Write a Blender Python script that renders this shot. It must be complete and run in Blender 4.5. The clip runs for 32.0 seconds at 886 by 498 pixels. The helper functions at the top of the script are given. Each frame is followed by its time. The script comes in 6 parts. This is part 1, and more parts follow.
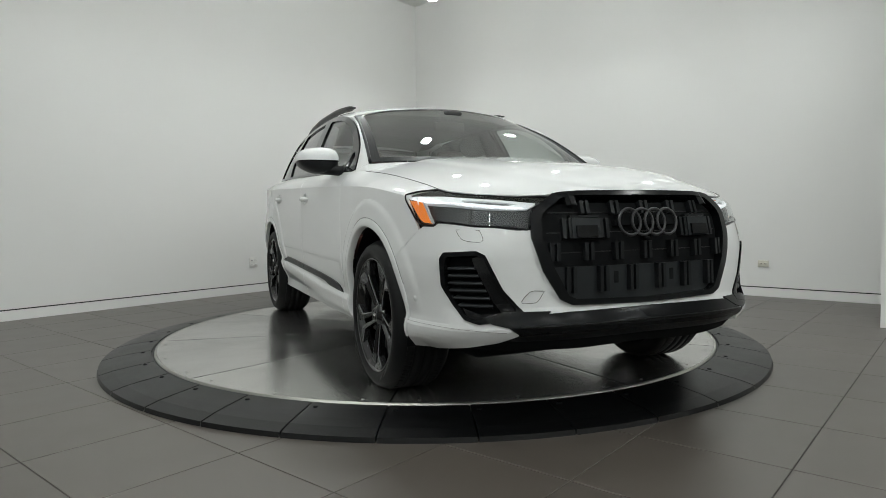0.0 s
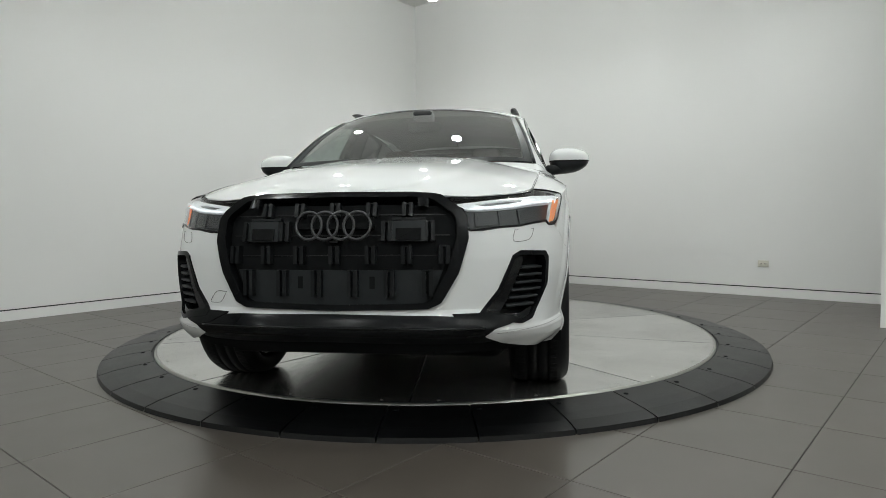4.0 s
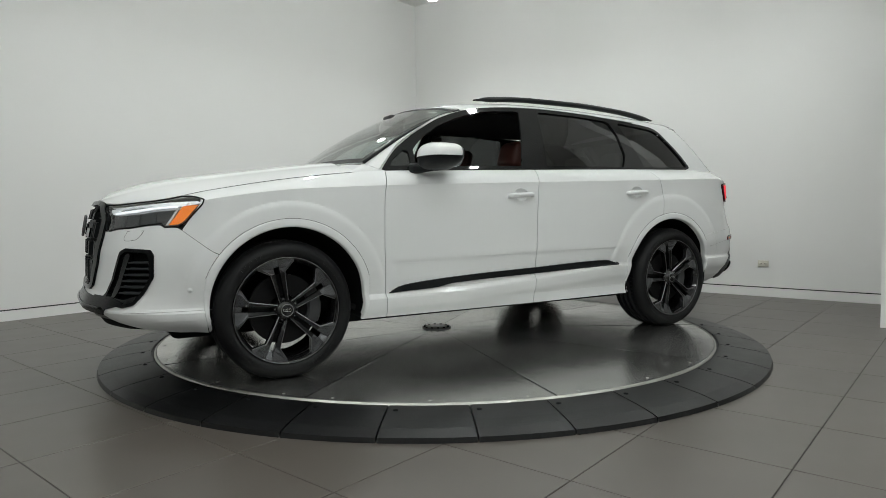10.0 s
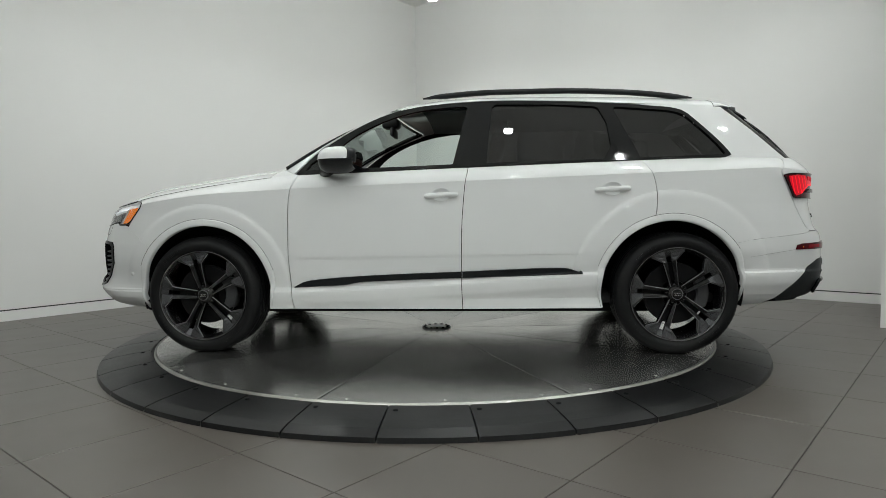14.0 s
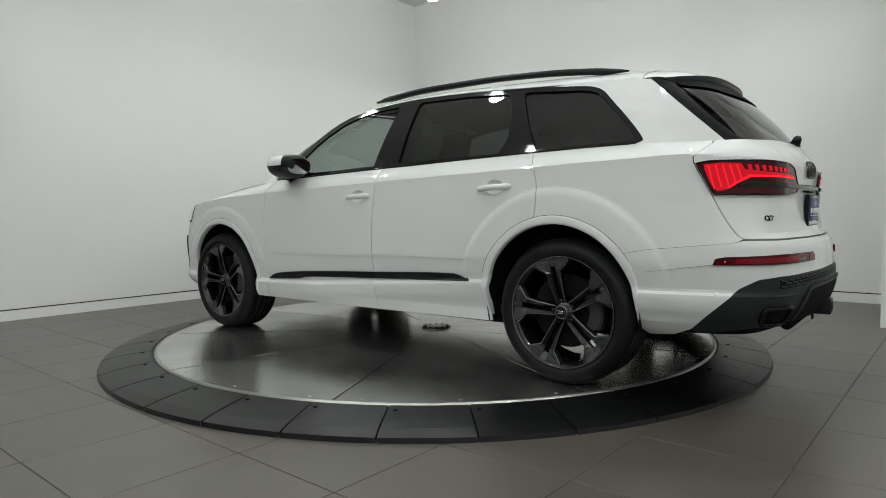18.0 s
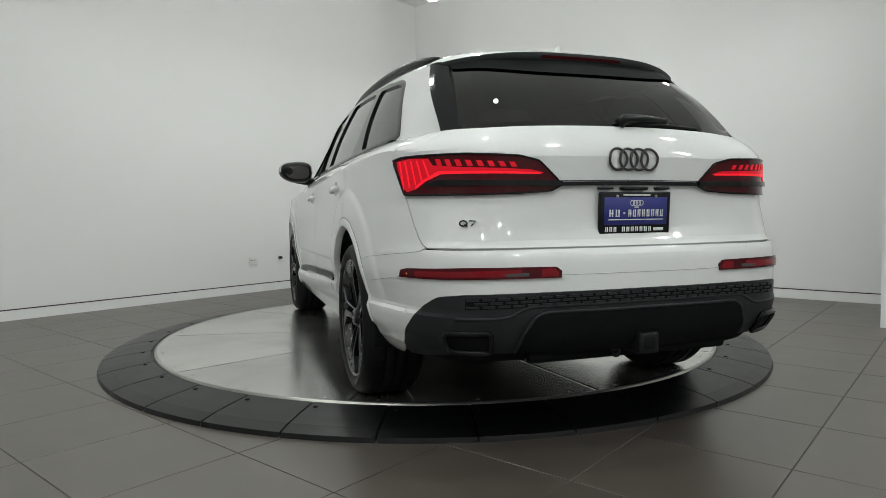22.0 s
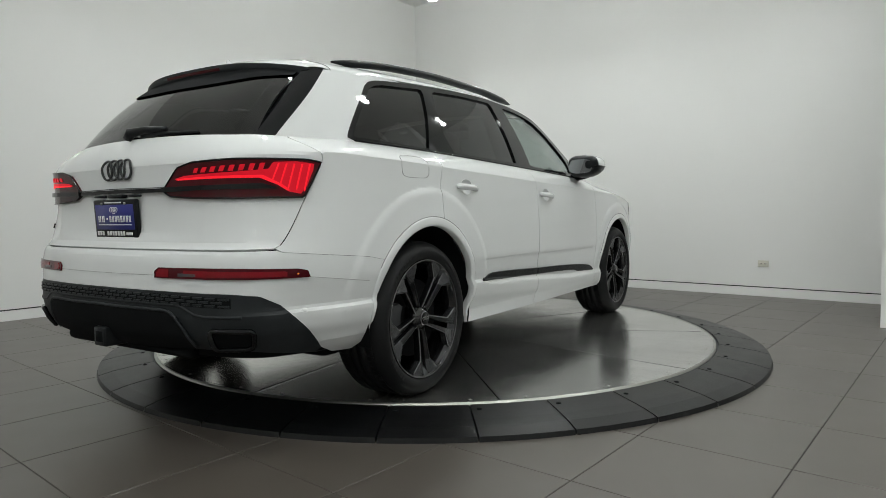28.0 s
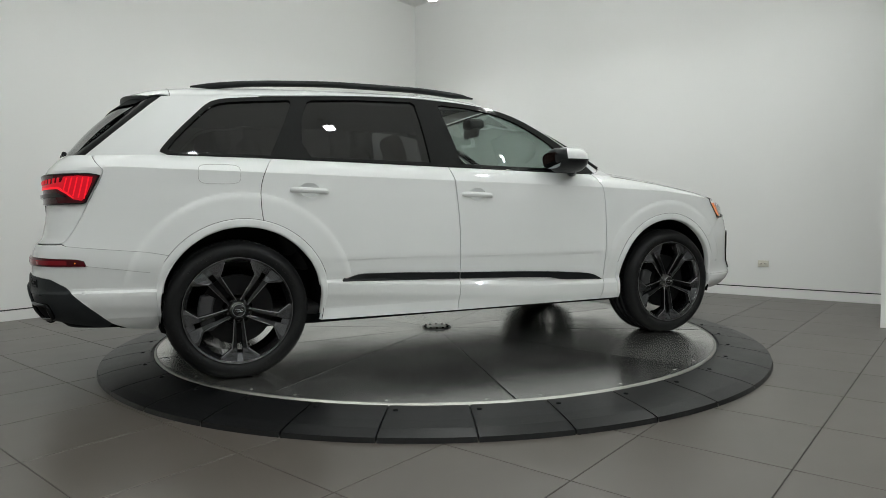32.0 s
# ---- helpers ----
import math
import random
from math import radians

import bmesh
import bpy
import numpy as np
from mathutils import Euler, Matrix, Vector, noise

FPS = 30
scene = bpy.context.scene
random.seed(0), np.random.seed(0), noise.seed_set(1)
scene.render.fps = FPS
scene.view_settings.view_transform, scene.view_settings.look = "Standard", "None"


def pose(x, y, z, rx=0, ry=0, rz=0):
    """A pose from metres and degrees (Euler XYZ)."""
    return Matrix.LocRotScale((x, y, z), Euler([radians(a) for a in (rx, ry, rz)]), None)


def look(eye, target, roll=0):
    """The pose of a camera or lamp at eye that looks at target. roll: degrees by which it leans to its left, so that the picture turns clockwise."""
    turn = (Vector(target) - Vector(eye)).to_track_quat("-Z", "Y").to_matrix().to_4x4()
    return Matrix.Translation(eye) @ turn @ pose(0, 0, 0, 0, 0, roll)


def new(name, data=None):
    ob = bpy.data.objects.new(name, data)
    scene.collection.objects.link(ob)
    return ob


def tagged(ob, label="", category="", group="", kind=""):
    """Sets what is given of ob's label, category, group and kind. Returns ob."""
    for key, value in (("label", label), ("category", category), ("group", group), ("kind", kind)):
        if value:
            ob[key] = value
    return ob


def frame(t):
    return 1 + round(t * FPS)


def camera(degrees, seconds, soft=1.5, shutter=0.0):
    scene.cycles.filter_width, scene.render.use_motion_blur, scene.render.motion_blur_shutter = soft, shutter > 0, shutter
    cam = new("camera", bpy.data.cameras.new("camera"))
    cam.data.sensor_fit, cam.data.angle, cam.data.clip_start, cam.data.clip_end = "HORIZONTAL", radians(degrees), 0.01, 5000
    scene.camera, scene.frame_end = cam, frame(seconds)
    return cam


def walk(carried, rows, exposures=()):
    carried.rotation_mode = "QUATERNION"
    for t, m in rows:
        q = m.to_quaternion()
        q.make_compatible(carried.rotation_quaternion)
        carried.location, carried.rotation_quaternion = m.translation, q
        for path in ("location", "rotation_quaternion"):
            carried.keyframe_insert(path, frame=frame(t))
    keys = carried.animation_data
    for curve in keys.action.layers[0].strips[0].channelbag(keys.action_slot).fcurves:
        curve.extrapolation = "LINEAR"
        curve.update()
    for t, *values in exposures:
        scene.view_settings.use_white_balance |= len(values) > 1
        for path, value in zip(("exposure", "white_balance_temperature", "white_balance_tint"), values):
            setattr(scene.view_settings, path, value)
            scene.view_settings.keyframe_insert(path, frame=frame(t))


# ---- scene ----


# ---- camera: fixed on its stand ----
EYE = Vector((0.0, -4.936, 0.954))
YAW, PITCH, ROLL = -0.676, -3.176, -0.674
AIM = EYE + Vector((-math.sin(radians(YAW)) * math.cos(radians(PITCH)), math.cos(radians(YAW)) * math.cos(radians(PITCH)), math.sin(radians(PITCH))))
cam = camera(69.45, 32.0, soft=0.8)
walk(cam, [(0.0, look(EYE, AIM, ROLL)), (32.0, look(EYE, AIM, ROLL))], exposures=[(0.0, 0.0), (32.0, 0.0)])

DECK = 0.07                     # top of the turntable deck
TURN0, RATE = -66.402, -8.4558  # heading of the car at the start, degrees a second
OFF = Vector((-0.0655, -0.0154, 0.0))  # car's origin on the deck

# room axes: U across to the right-hand wall, N along it
GA = radians(49.4)
UX, UY = math.cos(GA), math.sin(GA)
def room(u, n, z=0.0):
    return Vector((u * UX + n * UY, u * UY - n * UX, z))
WALL_U, WALL_N, BACK_U, BACK_N, CEIL = 3.895, -3.705, -10.2, 9.6, 4.22

# ---- world and lights ----
world = bpy.data.worlds.new("world")
scene.world = world
world.use_nodes = True
world.node_tree.nodes["Background"].inputs[0].default_value = (0.75, 0.78, 0.75, 1)
world.node_tree.nodes["Background"].inputs[1].default_value = 0.02
LAMP_COLOR = (0.955, 1.0, 0.98)
LAMP_W = 32.8
# i or j over 3: unseen lamps, added out of view for evener light
LAMPS = [(2.44 - 1.95 * i, -2.09 + 1.95 * j) for i in range(6) for j in range(6) if (i, j) not in ((3, 0), (4, 0), (5, 0), (0, 3), (0, 4), (0, 5))]


# ---- materials ----
def mat(name, color, rough=0.5, metal=0.0, coat=0.0, var=0.0, scale=8.0, bump=0.0, bscale=60.0, spec=0.5, emit=None, power=0.0, rvar=0.0, trans=0.0, ior=1.45, stretch=(1, 1, 1), rand=0.0, detail=6):
    m = bpy.data.materials.new(name)
    m.use_nodes = True
    nt = m.node_tree
    b = nt.nodes["Principled BSDF"]
    b.inputs["Base Color"].default_value = (*color, 1)
    b.inputs["Roughness"].default_value = rough
    b.inputs["Metallic"].default_value = metal
    b.inputs["Coat Weight"].default_value = coat
    b.inputs["Coat Roughness"].default_value = 0.03
    b.inputs["Specular IOR Level"].default_value = spec
    b.inputs["Transmission Weight"].default_value = trans
    b.inputs["IOR"].default_value = ior
    if emit:
        b.inputs["Emission Color"].default_value = (*emit, 1)
        b.inputs["Emission Strength"].default_value = power
    if var or bump or rvar or rand:
        tc = nt.nodes.new("ShaderNodeTexCoord")
        mp = nt.nodes.new("ShaderNodeMapping")
        mp.inputs["Scale"].default_value = stretch
        nt.links.new(tc.outputs["Object"], mp.inputs["Vector"])
        n1 = nt.nodes.new("ShaderNodeTexNoise")
        n1.inputs["Scale"].default_value = scale
        n1.inputs["Detail"].default_value = detail
        n2 = nt.nodes.new("ShaderNodeTexNoise")
        n2.inputs["Scale"].default_value = bscale
        n2.inputs["Detail"].default_value = 4
        nt.links.new(mp.outputs[0], n1.inputs["Vector"])
        nt.links.new(mp.outputs[0], n2.inputs["Vector"])
        if var or rand:
            mix = nt.nodes.new("ShaderNodeMix")
            mix.data_type = "RGBA"
            mix.inputs["A"].default_value = (*[max(0, c * (1 - var - rand)) for c in color], 1)
            mix.inputs["B"].default_value = (*[min(1, c * (1 + var + rand)) for c in color], 1)
            fac = n1.outputs["Fac"]
            if rand:
                oi = nt.nodes.new("ShaderNodeObjectInfo")
                ma = nt.nodes.new("ShaderNodeMath")
                ma.operation = "MULTIPLY_ADD"
                ma.inputs[1].default_value = 0.6
                nt.links.new(oi.outputs["Random"], ma.inputs[0])
                mb = nt.nodes.new("ShaderNodeMath")
                mb.operation = "MULTIPLY"
                mb.inputs[1].default_value = 0.4
                nt.links.new(n1.outputs["Fac"], mb.inputs[0])
                nt.links.new(mb.outputs[0], ma.inputs[2])
                fac = ma.outputs[0]
            nt.links.new(fac, mix.inputs["Factor"])
            nt.links.new(mix.outputs["Result"], b.inputs["Base Color"])
        if rvar:
            mr = nt.nodes.new("ShaderNodeMapRange")
            mr.inputs["From Min"].default_value, mr.inputs["From Max"].default_value = 0.3, 0.7
            mr.inputs["To Min"].default_value, mr.inputs["To Max"].default_value = max(0, rough - rvar), min(1, rough + rvar)
            nt.links.new(n1.outputs["Fac"], mr.inputs["Value"])
            nt.links.new(mr.outputs[0], b.inputs["Roughness"])
        if bump:
            bp = nt.nodes.new("ShaderNodeBump")
            bp.inputs["Strength"].default_value = bump
            bp.inputs["Distance"].default_value = 0.004
            nt.links.new(n2.outputs["Fac"], bp.inputs["Height"])
            nt.links.new(bp.outputs[0], b.inputs["Normal"])
    return m


PAINT = mat("white_paint", (0.72, 0.732, 0.73), 0.55, coat=1.0, spec=0.25, var=0.012, scale=3.0)
BLACK_GLOSS = mat("black_gloss", (0.0055, 0.006, 0.0068), 0.08, spec=0.32, var=0.2, scale=6)
FRAME_BLACK = mat("frame_black", (0.0045, 0.0050, 0.0056), 0.20, spec=0.16, var=0.2, scale=8)
SURROUND_BLACK = mat("window_surround_black", (0.006, 0.0065, 0.007), 0.05, spec=0.55, var=0.2, scale=8)
BLACK_TRIM = mat("black_trim", (0.0095, 0.0108, 0.0118), 0.34, spec=0.25, var=0.25, scale=20, bump=0.15, bscale=400)
DARK_PLASTIC = mat("dark_plastic", (0.020, 0.0228, 0.0245), 0.45, spec=0.25, var=0.2, scale=20, bump=0.15, bscale=350)
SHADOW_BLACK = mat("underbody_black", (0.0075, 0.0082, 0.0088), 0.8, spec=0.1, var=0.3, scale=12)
TYRE = mat("tyre_rubber", (0.0065, 0.0068, 0.0072), 0.55, spec=0.25, var=0.25, scale=14, bump=0.2, bscale=150)
RIM_BLACK = mat("rim_black", (0.006, 0.006, 0.0065), 0.16, coat=0.5, var=0.2)
RIM_GREY = mat("rim_machined", (0.15, 0.15, 0.155), 0.28, metal=0.8, var=0.1, scale=30)
RIM_SATIN = mat("rim_gloss", (0.0055, 0.0058, 0.0064), 0.18, spec=0.30, var=0.1, scale=30)
RIM_FOOT = mat("rim_foot_satin", (0.085, 0.087, 0.092), 0.27, metal=0.8, var=0.1, scale=30)
STEEL_DARK = mat("brake_steel", (0.035, 0.035, 0.036), 0.38, metal=0.9, var=0.2, scale=20)
BRAKE_DISC = mat("brake_disc_dark", (0.009, 0.009, 0.0095), 0.5, metal=0.2, spec=0.12, var=0.2, scale=20)
BRAKE_GREY = mat("brake_caliper_grey", (0.045, 0.046, 0.048), 0.45, spec=0.3, var=0.2, scale=30)
CHROME = mat("bright_chrome", (0.75, 0.75, 0.76), 0.08, metal=1.0, var=0.03)
WALL = mat("wall_paint", (0.835, 0.835, 0.82), 0.6, var=0.015, scale=0.8, bump=0.03, bscale=120)
CEILM = mat("ceiling_paint", (0.86, 0.86, 0.84), 0.8, var=0.02, scale=1.0)
# grey of thin lines that draw the shade along creases and the fuel flap
LINE_GREY = mat("shade_line_grey", (0.30, 0.30, 0.295), 0.6, var=0.05)
# dark colour carries the shade inside reveals, slots and panel seams
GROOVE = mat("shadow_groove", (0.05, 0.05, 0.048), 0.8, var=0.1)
TILE = mat("floor_tile", (0.076, 0.0648, 0.0548), 0.34, spec=1.0, var=0.05, scale=4.0, rvar=0.015, rand=0.04)
GROUT = mat("tile_grout", (0.045, 0.041, 0.036), 0.8, var=0.2, scale=30)
RUBBER = mat("ring_rubber", (0.0030, 0.0032, 0.0035), 0.36, spec=0.34, var=0.12, scale=9, rvar=0.02, bump=0.12, bscale=160, rand=0.1)
def deck_steel(name, color, smooth, scuff):
    """Polished plate: mirror-like, hazed by wipe marks and scuffs."""
    m = mat(name, color, smooth, metal=0.97)
    nt = m.node_tree
    b = nt.nodes["Principled BSDF"]
    tc = nt.nodes.new("ShaderNodeTexCoord")
    oi = nt.nodes.new("ShaderNodeObjectInfo")
    off = nt.nodes.new("ShaderNodeVectorMath")
    off.operation = "ADD"
    nt.links.new(tc.outputs["Object"], off.inputs[0])
    nt.links.new(oi.outputs["Location"], off.inputs[1])
    total = None
    for scale, stretch, detail, lo, hi, w in ((1.6, (1, 1, 1), 5, 0.42, 0.70, 1.0), (4.0, (1, 4, 1), 4, 0.45, 0.80, 0.45 * scuff)):
        mp = nt.nodes.new("ShaderNodeMapping")
        mp.inputs["Scale"].default_value = stretch
        nt.links.new(off.outputs[0], mp.inputs["Vector"])
        no = nt.nodes.new("ShaderNodeTexNoise")
        no.inputs["Scale"].default_value, no.inputs["Detail"].default_value, no.inputs["Distortion"].default_value = scale, detail, 0.6
        nt.links.new(mp.outputs[0], no.inputs["Vector"])
        mr = nt.nodes.new("ShaderNodeMapRange")
        mr.inputs["From Min"].default_value, mr.inputs["From Max"].default_value = lo, hi
        mr.inputs["To Min"].default_value, mr.inputs["To Max"].default_value = 0.0, w
        nt.links.new(no.outputs["Fac"], mr.inputs["Value"])
        if total is None:
            total = mr.outputs[0]
        else:
            ad = nt.nodes.new("ShaderNodeMath")
            ad.operation = "ADD"
            nt.links.new(total, ad.inputs[0])
            nt.links.new(mr.outputs[0], ad.inputs[1])
            total = ad.outputs[0]
    ro = nt.nodes.new("ShaderNodeMapRange")
    ro.inputs["From Max"].default_value = 1.6
    ro.inputs["To Min"].default_value, ro.inputs["To Max"].default_value = smooth, smooth + 0.10
    nt.links.new(total, ro.inputs["Value"])
    nt.links.new(ro.outputs[0], b.inputs["Roughness"])
    mix = nt.nodes.new("ShaderNodeMix")
    mix.data_type = "RGBA"
    mix.inputs["A"].default_value = (*[c * 1.03 for c in color], 1)
    mix.inputs["B"].default_value = (*[c * 0.86 for c in color], 1)
    nt.links.new(total, mix.inputs["Factor"])
    nt.links.new(mix.outputs["Result"], b.inputs["Base Color"])
    me = nt.nodes.new("ShaderNodeMapRange")
    me.inputs["From Max"].default_value = 1.6
    me.inputs["To Min"].default_value, me.inputs["To Max"].default_value = 0.97, 0.92 - 0.03 * scuff
    nt.links.new(total, me.inputs["Value"])
    nt.links.new(me.outputs[0], b.inputs["Metallic"])
    return m


STEEL = deck_steel("deck_steel", (0.66, 0.655, 0.63), 0.19, 0.5)
STEEL_WORN = deck_steel("deck_steel_worn", (0.56, 0.556, 0.54), 0.178, 1.0)
HUB_STEEL = mat("hub_steel", (0.78, 0.775, 0.75), 0.32, metal=1.0, var=0.06, scale=20)
STEEL_TRIM = mat("trim_steel", (0.46, 0.455, 0.43), 0.34, metal=1.0, var=0.08, scale=10)
LEATHER = mat("red_brown_leather", (0.075, 0.023, 0.016), 0.45, var=0.15, scale=12, bump=0.2, bscale=250)
CABIN = mat("cabin_black", (0.018, 0.018, 0.019), 0.6, var=0.2, scale=15)
AMBER = mat("amber_lens", (0.85, 0.22, 0.02), 0.12, coat=0.8, var=0.1, scale=60, emit=(1.0, 0.25, 0.03), power=0.35)
SILVER = mat("lamp_silver", (0.80, 0.81, 0.82), 0.25, metal=0.4, var=0.15, scale=45)
MIRROR_GLASS = mat("mirror_glass", (0.24, 0.25, 0.26), 0.03, metal=1.0, var=0.02)
DRL = mat("daylight_bar", (0.9, 0.92, 0.95), 0.2, emit=(0.9, 0.95, 1.0), power=0.9)
LAMP_BAND = mat("lamp_light_band", (0.80, 0.81, 0.82), 0.3, metal=0.2, var=0.2, scale=45, emit=(0.92, 0.96, 1.0), power=0.22)
LENS_DARK = mat("lamp_inner_dark", (0.05, 0.052, 0.055), 0.35, var=0.3, scale=25)
LENS_GREY = mat("lamp_inner_grey", (0.30, 0.31, 0.32), 0.2, metal=0.6, var=0.2, scale=25)
RED_DARK = mat("red_lens_dark", (0.060, 0.002, 0.005), 0.12, spec=0.3, var=0.2, scale=40)
RED_LENS = mat("red_lens", (0.16, 0.005, 0.010), 0.14, spec=0.3, var=0.25, scale=60, emit=(1, 0.02, 0.03), power=0.02)
RED_GLOW = mat("red_light", (0.22, 0.004, 0.009), 0.3, spec=0.12, emit=(1.0, 0.012, 0.03), power=0.42, var=0.2, scale=70)
RED_HOT = mat("red_light_line", (0.4, 0.006, 0.012), 0.3, spec=0.12, emit=(1.0, 0.015, 0.03), power=0.80)
PLATE_BLUE = mat("plate_blue", (0.03, 0.035, 0.20), 0.35, var=0.1, scale=20)
WHITE_MARK = mat("white_mark", (0.75, 0.75, 0.75), 0.4, var=0.03)
LAMP_GLOW = mat("downlight_glow", (1, 1, 1), 0.4, emit=LAMP_COLOR, power=90.0)
CREAM = mat("outlet_plastic", (0.66, 0.64, 0.56), 0.35, var=0.03)
SOCKET_WHITE = mat("socket_white", (0.78, 0.78, 0.75), 0.35, var=0.02)


def glass(name, tint, gloss):
    m = bpy.data.materials.new(name)
    m.use_nodes = True
    nt = m.node_tree
    nt.nodes.remove(nt.nodes["Principled BSDF"])
    out = nt.nodes["Material Output"]
    tr = nt.nodes.new("ShaderNodeBsdfTransparent")
    tr.inputs[0].default_value = (*tint, 1)
    gl = nt.nodes.new("ShaderNodeBsdfGlossy")
    gl.inputs["Roughness"].default_value = 0.01
    gl.inputs["Color"].default_value = (1, 1, 1, 1)
    lw = nt.nodes.new("ShaderNodeLayerWeight")
    lw.inputs["Blend"].default_value = 0.5
    pw = nt.nodes.new("ShaderNodeMath")
    pw.operation = "POWER"
    pw.inputs[1].default_value = 4.5
    ad = nt.nodes.new("ShaderNodeMath")
    ad.operation = "MULTIPLY_ADD"
    ad.inputs[1].default_value, ad.inputs[2].default_value = 0.90, gloss
    mx = nt.nodes.new("ShaderNodeMixShader")
    nt.links.new(lw.outputs["Facing"], pw.inputs[0])
    nt.links.new(pw.outputs[0], ad.inputs[0])
    nt.links.new(ad.outputs[0], mx.inputs[0])
    nt.links.new(tr.outputs[0], mx.inputs[1])
    nt.links.new(gl.outputs[0], mx.inputs[2])
    nt.links.new(mx.outputs[0], out.inputs[0])
    return m


GLASS_CLEAR = glass("clear_glass", (0.80, 0.88, 0.85), 0.045)
GLASS_SCREEN = glass("screen_glass", (0.42, 0.48, 0.46), 0.17)
GLASS_TINT = glass("privacy_glass", (0.055, 0.058, 0.058), 0.075)
GLASS_LENS = glass("lamp_glass", (0.88, 0.9, 0.9), 0.05)


# ---- mesh helpers ----
def link_bm(name, bm, material, parent=None, label="", smooth=True):
    me = bpy.data.meshes.new(name)
    bm.to_mesh(me)
    bm.free()
    if smooth:
        for p in me.polygons:
            p.use_smooth = True
    if material:
        me.materials.append(material)
    ob = new(name, me)
    if parent:
        ob.parent = parent
    if label:
        ob["label"] = label
    return ob


def part(name, bm, material, parent, label="", smooth=True):
    return link_bm(name, bm, material, parent, label, smooth)


def thing(name, label, category, group="", kind="", at=(0, 0, 0)):
    ob = new(name)
    ob.location = at
    ob.empty_display_size = 0.1
    return tagged(ob, label, category, group, kind)


def box(bm, lo, hi, m=None):
    v = [bm.verts.new(Vector((x, y, z)) if m is None else m @ Vector((x, y, z))) for x in (lo[0], hi[0]) for y in (lo[1], hi[1]) for z in (lo[2], hi[2])]
    for f in ((0, 1, 3, 2), (4, 6, 7, 5), (0, 4, 5, 1), (2, 3, 7, 6), (0, 2, 6, 4), (1, 5, 7, 3)):
        bm.faces.new([v[i] for i in f])
    return v


def rbox(lo, hi, r=0.01, seg=2, m=None):
    bm = bmesh.new()
    box(bm, lo, hi)
    bmesh.ops.bevel(bm, geom=bm.edges[:], offset=r, segments=seg, profile=0.5, affect="EDGES")
    if m is not None:
        bm.transform(m)
    return bm


def prism(poly, z0, z1, m=None):
    bm = bmesh.new()
    a = [bm.verts.new((x, y, z0)) for x, y in poly]
    b = [bm.verts.new((x, y, z1)) for x, y in poly]
    n = len(poly)
    bm.faces.new(a[::-1])
    bm.faces.new(b)
    for i in range(n):
        bm.faces.new((a[i], a[(i + 1) % n], b[(i + 1) % n], b[i]))
    bmesh.ops.recalc_face_normals(bm, faces=bm.faces)
    if m is not None:
        bm.transform(m)
    return bm


def grid_bm(rows, out=None, rim=0.0, bm=None):
    """A quad sheet through rows of points, turned to face away from out, with an inward rim."""
    own = bm is None
    bm = bm or bmesh.new()
    vs = [[bm.verts.new(p) for p in r] for r in rows]
    n, k = len(rows), len(rows[0])
    ci, cj = n // 2, k // 2
    a = Vector(rows[min(ci + 1, n - 1)][cj]) - Vector(rows[ci - 1][cj])
    b = Vector(rows[ci][min(cj + 1, k - 1)]) - Vector(rows[ci][cj - 1])
    mid = Vector(rows[ci][cj])
    flip = out is not None and a.cross(b).dot(mid - Vector(out)) < 0
    for i in range(n - 1):
        for j in range(k - 1):
            q = [vs[i][j], vs[i + 1][j], vs[i + 1][j + 1], vs[i][j + 1]]
            try:
                bm.faces.new(q[::-1] if flip else q)
            except ValueError:
                pass
    if rim:
        bm.normal_update()
        loop = vs[0][:-1] + [r[-1] for r in vs[:-1]] + vs[-1][:0:-1] + [r[0] for r in vs[:0:-1]]
        top = [bm.verts.new(v.co) for v in loop]
        low = [bm.verts.new(v.co - v.normal * rim) for v in loop]
        m = len(loop)
        for i in range(m):
            q = (top[i], top[(i + 1) % m], low[(i + 1) % m], low[i])
            bm.faces.new(q if flip else q[::-1])
    return bm


def tube(path, r, n=8, closed=False, caps=True, bm=None):
    bm = bm or bmesh.new()
    pts = [Vector(p) for p in path]
    rings = []
    N = len(pts)
    up = Vector((0, 0, 1))
    for i, p in enumerate(pts):
        a = pts[(i + 1) % N] if closed or i < N - 1 else p
        b = pts[i - 1] if closed or i > 0 else p
        t = (a - b).normalized()
        s = t.cross(up)
        if s.length < 1e-3:
            s = t.cross(Vector((1, 0, 0)))
        s.normalize()
        w = s.cross(t)
        rr = r[i] if isinstance(r, (list, tuple)) else r
        rings.append([bm.verts.new(p + s * math.cos(2 * math.pi * k / n) * rr + w * math.sin(2 * math.pi * k / n) * rr) for k in range(n)])
    for i in range(N if closed else N - 1):
        A, B = rings[i], rings[(i + 1) % N]
        for k in range(n):
            bm.faces.new((A[k], A[(k + 1) % n], B[(k + 1) % n], B[k]))
    if caps and not closed:
        bm.faces.new(rings[0][::-1])
        bm.faces.new(rings[-1])
    bmesh.ops.recalc_face_normals(bm, faces=bm.faces)
    return bm


def lathe(profile, n=64, axis="Y", bm=None, close=False):
    """profile: (radius, along the axis)."""
    bm = bm or bmesh.new()
    rings = []
    for k in range(n):
        a = 2 * math.pi * k / n
        c, s = math.cos(a), math.sin(a)
        rings.append([bm.verts.new((r * c, h, r * s) if axis == "Y" else (r * c, r * s, h)) for r, h in profile])
    m = len(profile)
    for k in range(n):
        A, B = rings[k], rings[(k + 1) % n]
        for i in range(m if close else m - 1):
            j = (i + 1) % m
            bm.faces.new((A[i], A[j], B[j], B[i]))
    bmesh.ops.recalc_face_normals(bm, faces=bm.faces)
    return bm


